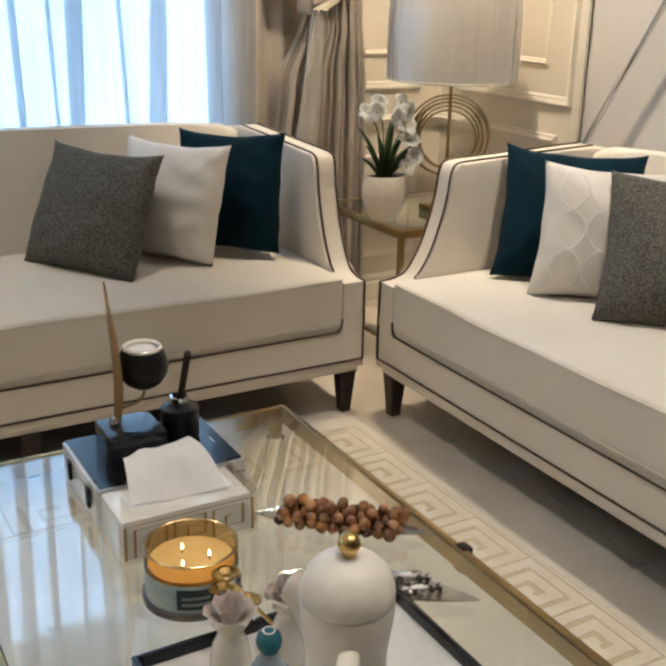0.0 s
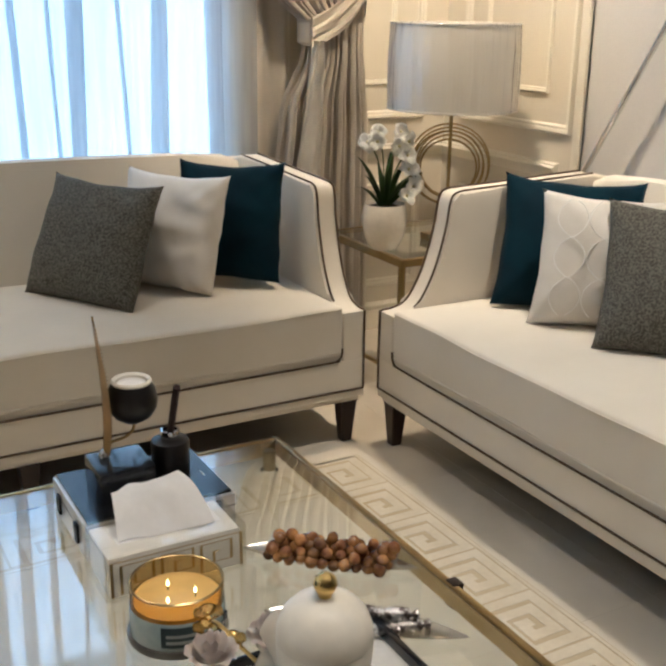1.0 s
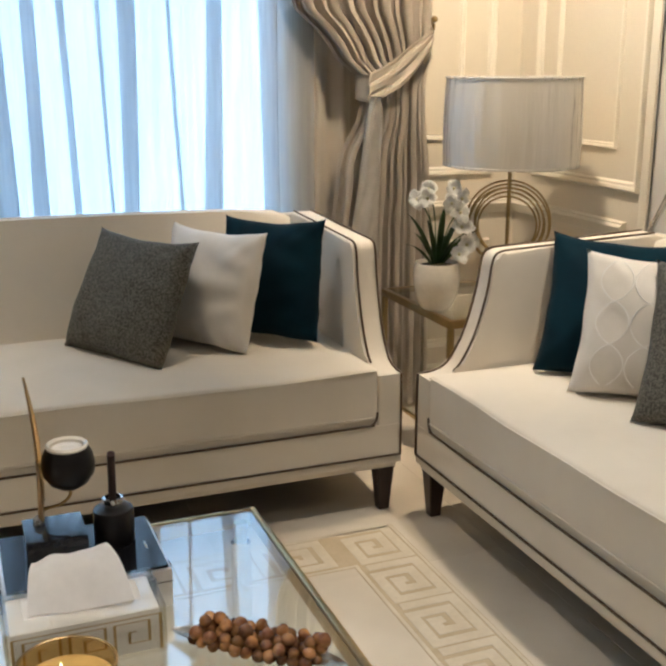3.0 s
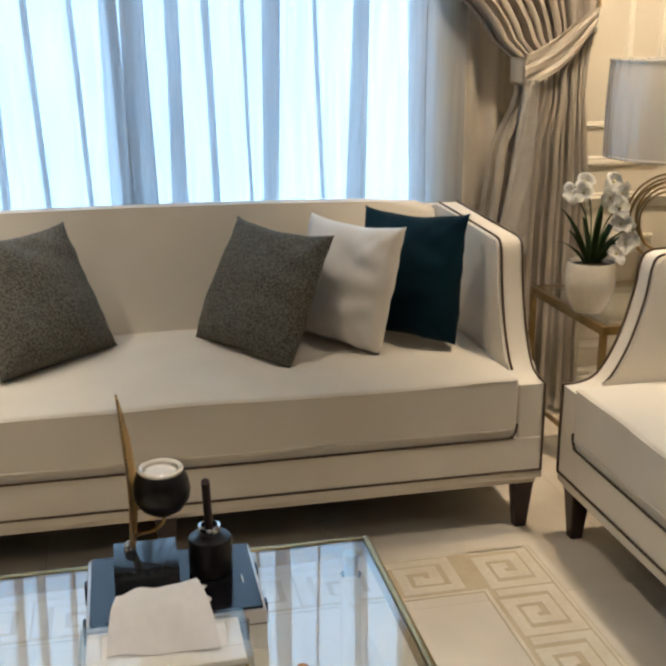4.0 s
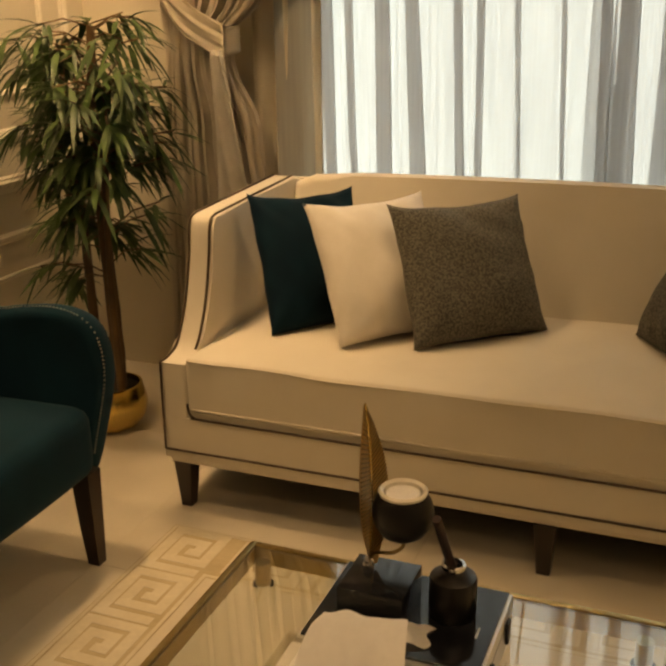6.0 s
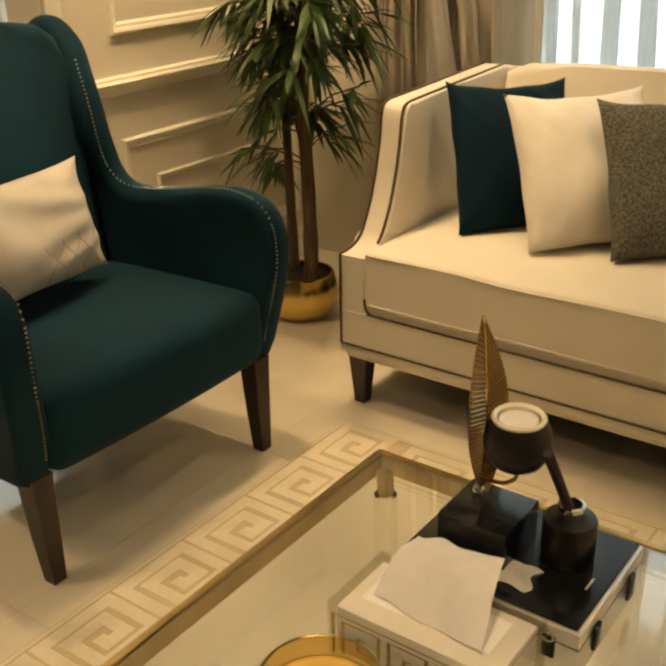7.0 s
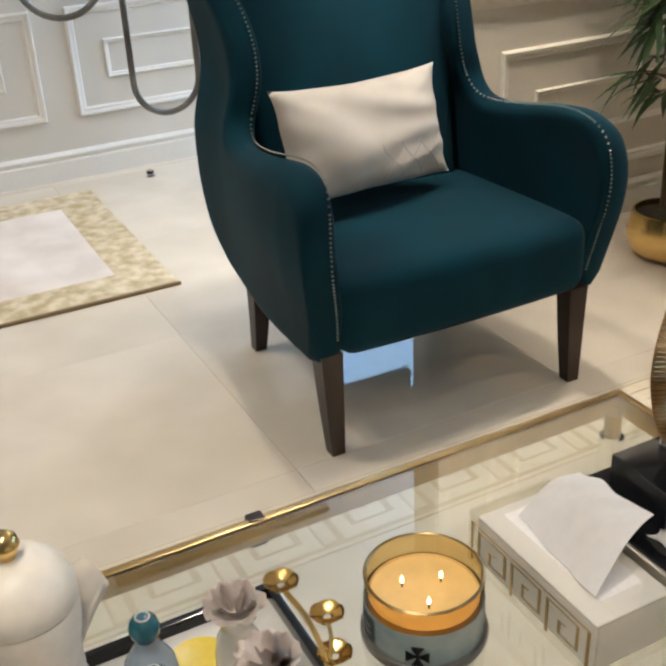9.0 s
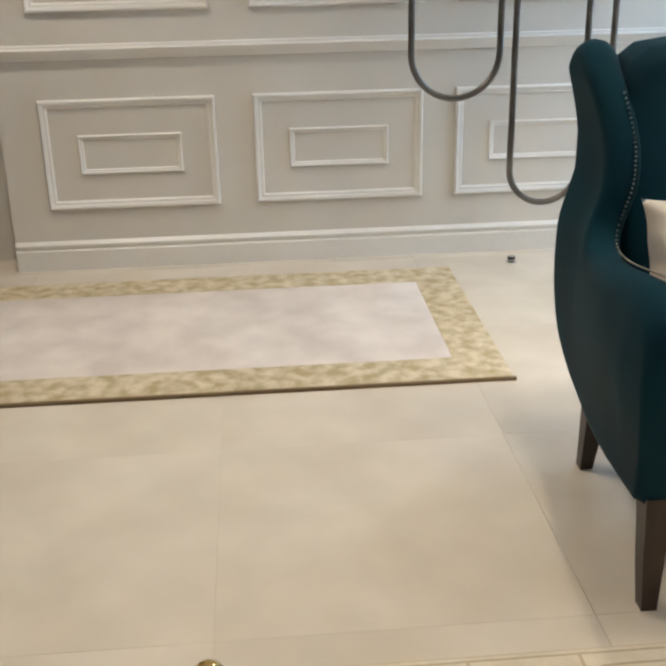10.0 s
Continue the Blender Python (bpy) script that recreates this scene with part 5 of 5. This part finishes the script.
LX, LY = 1.728, 0.452
lamp = thing("table_lamp", "table lamp with gold ring base and white silk drum shade", "lamp", pose(LX, LY, sz))
part("foot", block(-0.085, 0.085, -0.05, 0.05, 0.0, 0.028, 0.004), BRASS, lamp, "flat brass foot")
part("stem", tube([(0, 0, 0.028), (0, 0, 0.56)], 0.007, 12), BRASS, lamp)
for k, (r, tilt, yaw) in enumerate([(0.152, 2, 35), (0.146, -5, 41), (0.136, 6, 30), (0.126, -3, 42), (0.115, 5, 33), (0.106, -6, 38)]):
    pts = [(r * math.cos(i * math.pi / 24), 0, r * math.sin(i * math.pi / 24)) for i in range(48)]
    rg = part("ring", tube(pts, 0.0036, 6, closed=True), BRASS, lamp, "thin gold hoop")
    rg.matrix_local = pose(0.005 * math.sin(2.4 * k), 0.0, 0.283 + 0.006 * math.cos(1.9 * k), 0, tilt, -yaw)


def shade_prof():
    return [(0.240, 0.495), (0.2425, 0.52), (0.244, 0.60), (0.243, 0.70), (0.239, 0.775), (0.236, 0.802)]


sh = lathe(shade_prof(), 72)
part("shade", sh, SHADE, lamp, "glossy white silk drum shade")
part("shade_ring", tube([(0.2395 * math.cos(i * math.pi / 30), 0.2395 * math.sin(i * math.pi / 30), 0.499) for i in range(60)], 0.0045, 6, closed=True), SHADE, lamp)
part("shade_ring", tube([(0.2365 * math.cos(i * math.pi / 30), 0.2365 * math.sin(i * math.pi / 30), 0.799) for i in range(60)], 0.0045, 6, closed=True), SHADE, lamp)
for k in range(3):
    a = 2 * math.pi * k / 3
    part("spider_arm", tube([(0, 0, 0.56), (0.234 * math.cos(a), 0.234 * math.sin(a), 0.79)], 0.003, 5), BRASS, lamp)

fp = thing("potted_orchid", "white orchids with green leaves in a white ceramic pot", "plant", pose(1.432, 0.43, sz))
part("pot", lathe([(0, 0), (0.048, 0), (0.055, 0.006), (0.073, 0.045), (0.082, 0.090), (0.083, 0.125), (0.079, 0.155), (0.077, 0.168), (0.073, 0.168), (0.073, 0.152), (0, 0.15)], 40), CERAMIC, fp, "white rounded pot")
part("moss", lathe([(0, 0.162), (0.05, 0.159), (0.072, 0.153)], 20), SOIL, fp)
ro = random.Random(12)
# strap leaves stand up in a fan: lean across, lean forwards, length
FAN = [(-0.60, -0.2, 0.16), (-0.42, 0.15, 0.22), (-0.30, -0.25, 0.20), (-0.12, 0.1, 0.23), (0.02, -0.2, 0.21), (0.14, 0.1, 0.22), (0.30, -0.15, 0.20), (0.50, 0.15, 0.19), (0.75, -0.25, 0.16), (-0.95, -0.1, 0.12), (0.95, -0.3, 0.12), (0.2, -0.75, 0.13)]
for lx, ly, ln in FAN:
    sd = Vector((-ly, lx, 0)).normalized() if abs(lx) < 0.25 else Vector((0.35, -0.94, 0))

    def lf(s, t, lx=lx, ly=ly, ln=ln, sd=sd):
        w = 0.0125 * math.sin(math.pi * (0.12 + 0.86 * t)) ** 0.8 * (s - 0.5) * 2
        c = Vector((0.02 * lx + lx * ln * (t + 0.35 * t * t) * 0.75, ly * ln * t, 0.155 + ln * (t - 0.22 * (abs(lx) + 0.3) * t ** 3)))
        return c + sd * w + Vector((0, 0, 0.25 * abs(w)))
    part("leaf", sheet(lf, 4, 10, 0.0012), LEAF, fp, "dark green strap leaf", deg=180)
# sprays: two trumpet blooms to one side, a tall full one, and a string of blooms hanging to the other side
BLOOMS = [(-0.085, -0.01, 0.395, -0.9), (-0.050, -0.02, 0.428, -0.3), (-0.062, -0.04, 0.400, -0.5), (0.052, -0.01, 0.425, 0.1), (0.072, -0.03, 0.392, 0.5), (0.036, -0.03, 0.378, -0.2), (0.060, -0.045, 0.345, 0.3),
          (0.072, -0.04, 0.292, 0.1), (0.105, -0.03, 0.268, 0.6), (0.122, -0.02, 0.232, 0.8), (0.085, -0.055, 0.232, 0.1), (0.055, -0.06, 0.200, -0.1)]
for k, (x, y, z, turn) in enumerate(BLOOMS):
    if k in (0, 1, 3, 6, 8, 9):
        part("flower_stem", tube(spline([(0.1 * x, 0.1 * y, 0.15), (0.35 * x, 0.5 * y, 0.62 * z + 0.06), (0.9 * x, 0.8 * y, z)], 6), 0.0026, 5), LEAF, fp)
    face = Vector((turn - 0.25, -1.0, 0.35 + ro.uniform(-0.3, 0.7))).normalized()
    q = face.to_track_quat("Z", "Y").to_matrix()
    throat = bmesh.new()
    bmesh.ops.create_icosphere(throat, subdivisions=1, radius=0.006, matrix=Matrix.Translation(Vector((x, y, z)) + q @ Vector((0, 0, 0.006))))
    bl = part("bloom", throat, THROAT, fp, "white orchid bloom with pale yellow throat")
    for j in range(6):
        a = 2 * math.pi * j / 6 + ro.uniform(-0.25, 0.25)
        L = ro.uniform(0.028, 0.046)
        cup = ro.uniform(0.018, 0.040)

        def pt(s, t, a=a, L=L, cup=cup):
            w = 0.017 * math.sin(math.pi * (0.12 + 0.83 * t)) * (s - 0.5) * 2
            r = 0.004 + L * (t - 0.15 * t * t)
            p = Vector((r * math.cos(a) - w * math.sin(a), r * math.sin(a) + w * math.cos(a), cup * t - 0.024 * t * t * t + 8 * w * w))
            return Vector((x, y, z)) + q @ p
        part("petal", sheet(pt, 4, 6, 0.0008), PETAL, bl, deg=180)

rod = thing("floor_lamp", "slanting chrome rod of a floor lamp behind the sofa", "lamp")
part("base", lathe([(0, 0), (0.055, 0), (0.055, 0.012), (0.02, 0.02), (0, 0.02)], 28, (2.052, 0.565)), CHROME, rod)
part("rod", tube([(2.052, 0.565, 0.018), (2.052, 0.058, 0.855), (2.052, -0.72, 2.14)], 0.0105, 12), CHROME, rod, "slanting chrome rod")

# ---- plant ----
PX, PY = -1.60, 0.46
palm = thing("bamboo_palm", "tall leafy bamboo palm in a gold bowl pot", "plant", pose(PX, PY, 0))
part("pot", lathe([(0, 0), (0.075, 0), (0.10, 0.012), (0.125, 0.05), (0.132, 0.09), (0.122, 0.135), (0.116, 0.16), (0.108, 0.162), (0.11, 0.14), (0, 0.14)], 48), GOLD, palm, "polished gold bowl pot")
part("moss", lathe([(0, 0.152), (0.06, 0.150), (0.109, 0.142)], 28), SOIL, palm)
rp = random.Random(21)
CANES = [(0.03, 0.0, 0.024, 0.04, -0.02, 1.36), (-0.045, 0.03, 0.017, -0.06, 0.02, 1.30), (0.065, -0.035, 0.013, 0.07, -0.05, 1.18)]
crown = bmesh.new()
twigs = bmesh.new()


def add_leaf(base, yaw, pitch, ln, wd, bend):
    d = Vector((math.cos(yaw) * math.cos(pitch), math.sin(yaw) * math.cos(pitch), math.sin(pitch)))
    sd = Vector((-math.sin(yaw), math.cos(yaw), 0))
    rows = []
    for i in range(5):
        t = i / 4
        c = base + d * ln * t + Vector((0, 0, -bend * t * t))
        w = wd * (0.25 + 2.6 * t * (1 - t) + 0.05) * (1 - 0.9 * t ** 4)
        up3 = Vector((0, 0, 0.25 * w))
        rows.append([crown.verts.new(c - sd * w + up3), crown.verts.new(c), crown.verts.new(c + sd * w + up3)])
    for a, b in zip(rows, rows[1:]):
        crown.faces.new((a[0], a[1], b[1], b[0]))
        crown.faces.new((a[1], a[2], b[2], b[1]))


for cx, cy, r, dx, dy, hh in CANES:
    pts = [(cx + dx * t + 0.01 * math.sin(5 * t + cx * 40), cy + dy * t + 0.008 * math.cos(4 * t), 0.13 + (hh - 0.13) * t) for t in [i / 16 for i in range(17)]]
    cn = part("cane", tube(pts, r, 10, taper=lambda t: (1.1 - 0.55 * t) * (1 + 0.06 * math.sin(60 * t))), CANE, palm, "ringed brown cane")
    for i in range(60):
        t = 0.30 + 0.70 * (i / 59) ** 0.7
        k = min(15, int(t * 16))
        p = Vector(pts[k]).lerp(Vector(pts[k + 1]), t * 16 - k) if t < 1 else Vector(pts[-1])
        if t < 0.62 and rp.random() < 0.60:
            continue
        yaw = rp.uniform(0, 6.28)
        ln = rp.uniform(0.06, 0.22) * (0.75 + 0.35 * t)
        tip = p + Vector((math.cos(yaw) * ln, math.sin(yaw) * ln, ln * rp.uniform(-0.1, 0.55)))
        tip.x = max(tip.x, -0.33)
        tip.y = min(tip.y, 0.38)
        tube([p, p.lerp(tip, 0.5) + Vector((0, 0, 0.02)), tip], 0.0028, 4, twigs)
        for j in range(rp.randint(7, 10)):
            add_leaf(tip.lerp(p, rp.uniform(0, 0.35)), yaw + rp.uniform(-1.25, 1.25), rp.uniform(-0.9, 0.45), rp.uniform(0.09, 0.17), rp.uniform(0.008, 0.0135), rp.uniform(0.02, 0.08))
for v in crown.verts:
    v.co.x = max(v.co.x, -0.365)
    v.co.y = min(v.co.y, 0.40)
part("branching", twigs, CANE, palm)
part("foliage", crown, LEAF, palm, "drooping narrow green leaves", deg=180)

# ---- hall side ----
pend = thing("loop_pendant", "hanging ornament of long dark metal tube loops", "pendant")
part("canopy", block(-2.94, -2.86, -1.30, -0.24, H - 0.03, H, 0.004), GUNMETAL, pend)
for y0, y1, zb in [(-1.262, -0.958, 0.785), (-0.905, -0.655, 0.405), (-0.565, -0.31, 0.60)]:
    r = (y1 - y0) / 2
    c = (y0 + y1) / 2
    pts = [(-2.9, y0, H - 0.03), (-2.9, y0, 1.6)] + [(-2.9, c - r * math.cos(math.pi * i / 20), zb + r - r * math.sin(math.pi * i / 20)) for i in range(21)] + [(-2.9, y1, 1.6), (-2.9, y1, H - 0.03)]
    part("loop", tube(pts, 0.0115, 10), GUNMETAL, pend, "long dark tube loop")
rug = thing("runner_rug", "pale runner rug with a gold patterned border", "rug")
rx0, rx1, ry0, ry1, bw_ = -3.37, -2.285, -4.4, -1.02, 0.165
part("field", block(rx0 + bw_, rx1 - bw_, ry0 + bw_, ry1 - bw_, 0.0, 0.0115, 0.002), RUGPALE, rug, "pale mottled rug field")
for a in [(rx0, rx0 + bw_, ry0, ry1), (rx1 - bw_, rx1, ry0, ry1), (rx0 + bw_, rx1 - bw_, ry1 - bw_, ry1), (rx0 + bw_, rx1 - bw_, ry0, ry0 + bw_)]:
    part("border", block(*a, 0.0, 0.0125, 0.002), RUGGOLD, rug, "gold floral border")
part("binding", block(rx1 + 0.0005, rx1 + 0.012, ry0, ry1 + 0.008, 0.0, 0.012, 0.003), RUGEDGE, rug, "brown edge binding")
stop = thing("door_stop", "small chrome door stop on the floor", "door stop", pose(-3.42, -0.74, 0))
part("stud", lathe([(0, 0), (0.022, 0), (0.022, 0.006), (0.013, 0.01), (0.013, 0.03), (0, 0.032)], 18), CHROME, stop)
part("rubber", lathe([(0.0135, 0.014), (0.0165, 0.016), (0.0165, 0.026), (0.0135, 0.028)], 18), MATTEBLACK, stop)

# ---- floor pieces ----
ts, gx, gy, gap = 0.8, -1.93, -1.94, 0.0003
tile_me = {}


def tile(x0, x1, y0, y1):
    key = (round(x1 - x0, 3), round(y1 - y0, 3))
    if key not in tile_me:
        w, d = key
        tile_me[key] = sharp_edges(link_mesh("tile", block(-w / 2 + gap, w / 2 - gap, -d / 2 + gap, d / 2 - gap, -0.0038, 0.0, 0.0003, 1), MARBLE), 30)
    ob = new("tile", tile_me[key])
    ob.parent = floor
    ob.location = ((x0 + x1) / 2, (y0 + y1) / 2, 0)


def cuts(g, lo, hi):
    out = [lo]
    v = g + math.ceil((lo - g) / ts) * ts
    while v < hi - 0.02:
        if v > lo + 0.02:
            out.append(v)
        v += ts
    return out + [hi]


xs, ys = cuts(gx, -4.1, X1), cuts(gy, YN, YB)
for x0, x1 in zip(xs, xs[1:]):
    for y0, y1 in zip(ys, ys[1:]):
        tile(x0, x1, y0, y1)

# greek key border let into the floor
ox, oyf, oyn, bwid = 1.03, -0.085, -3.1, 0.215
bands = [(-ox, -ox + bwid, oyn, oyf), (ox - bwid, ox, oyn, oyf), (-ox + bwid, ox - bwid, oyf - bwid, oyf)]
for x0, x1, y0, y1 in bands:
    part("border_strip", block(x0, x1, y0, y1, 0.0002, 0.0010), BAND, floor, "tan marble border strip")
for pts in [[(-ox + 0.008, oyn), (-ox + 0.008, oyf - 0.008), (ox - 0.008, oyf - 0.008), (ox - 0.008, oyn)],
            [(-ox + bwid - 0.008, oyn), (-ox + bwid - 0.008, oyf - bwid + 0.008), (ox - bwid + 0.008, oyf - bwid + 0.008), (ox - bwid + 0.008, oyn)]]:
    part("border_line", ribbon(pts, 0.010, 0.0010, 0.0018, lambda u, v, z: (u, v, z), bmesh.new()), KEY, floor, deg=30)
pit = 0.225
kpath = [(0.05, 0.09), (0.05, 0.90), (0.88, 0.90), (0.88, 0.14), (0.26, 0.14), (0.26, 0.70), (0.67, 0.70), (0.67, 0.36), (0.46, 0.36), (0.46, 0.52)]
key_me = sharp_edges(link_mesh("key_inlay", ribbon([((a - 0.5) * pit, (b - 0.5) * bwid * 0.86) for a, b in kpath], 0.031, 0.0010, 0.0018, lambda u, v, z: (u, v, z), bmesh.new()), KEY), 30)


def key_at(x, y, rz):
    ob = new("key_inlay", key_me)
    ob.parent = floor
    ob.matrix_local = pose(x, y, 0, 0, 0, rz)


n = int((oyf - oyn) / pit)
for i in range(n):
    y = oyf - bwid / 2 - i * pit
    key_at(-ox + bwid / 2, y, 90)
    key_at(ox - bwid / 2, y, -90)
nx = int((2 * ox - 2 * bwid) / pit)
for i in range(nx):
    key_at(-(nx - 1) / 2 * pit + i * pit, oyf - bwid / 2, 0)
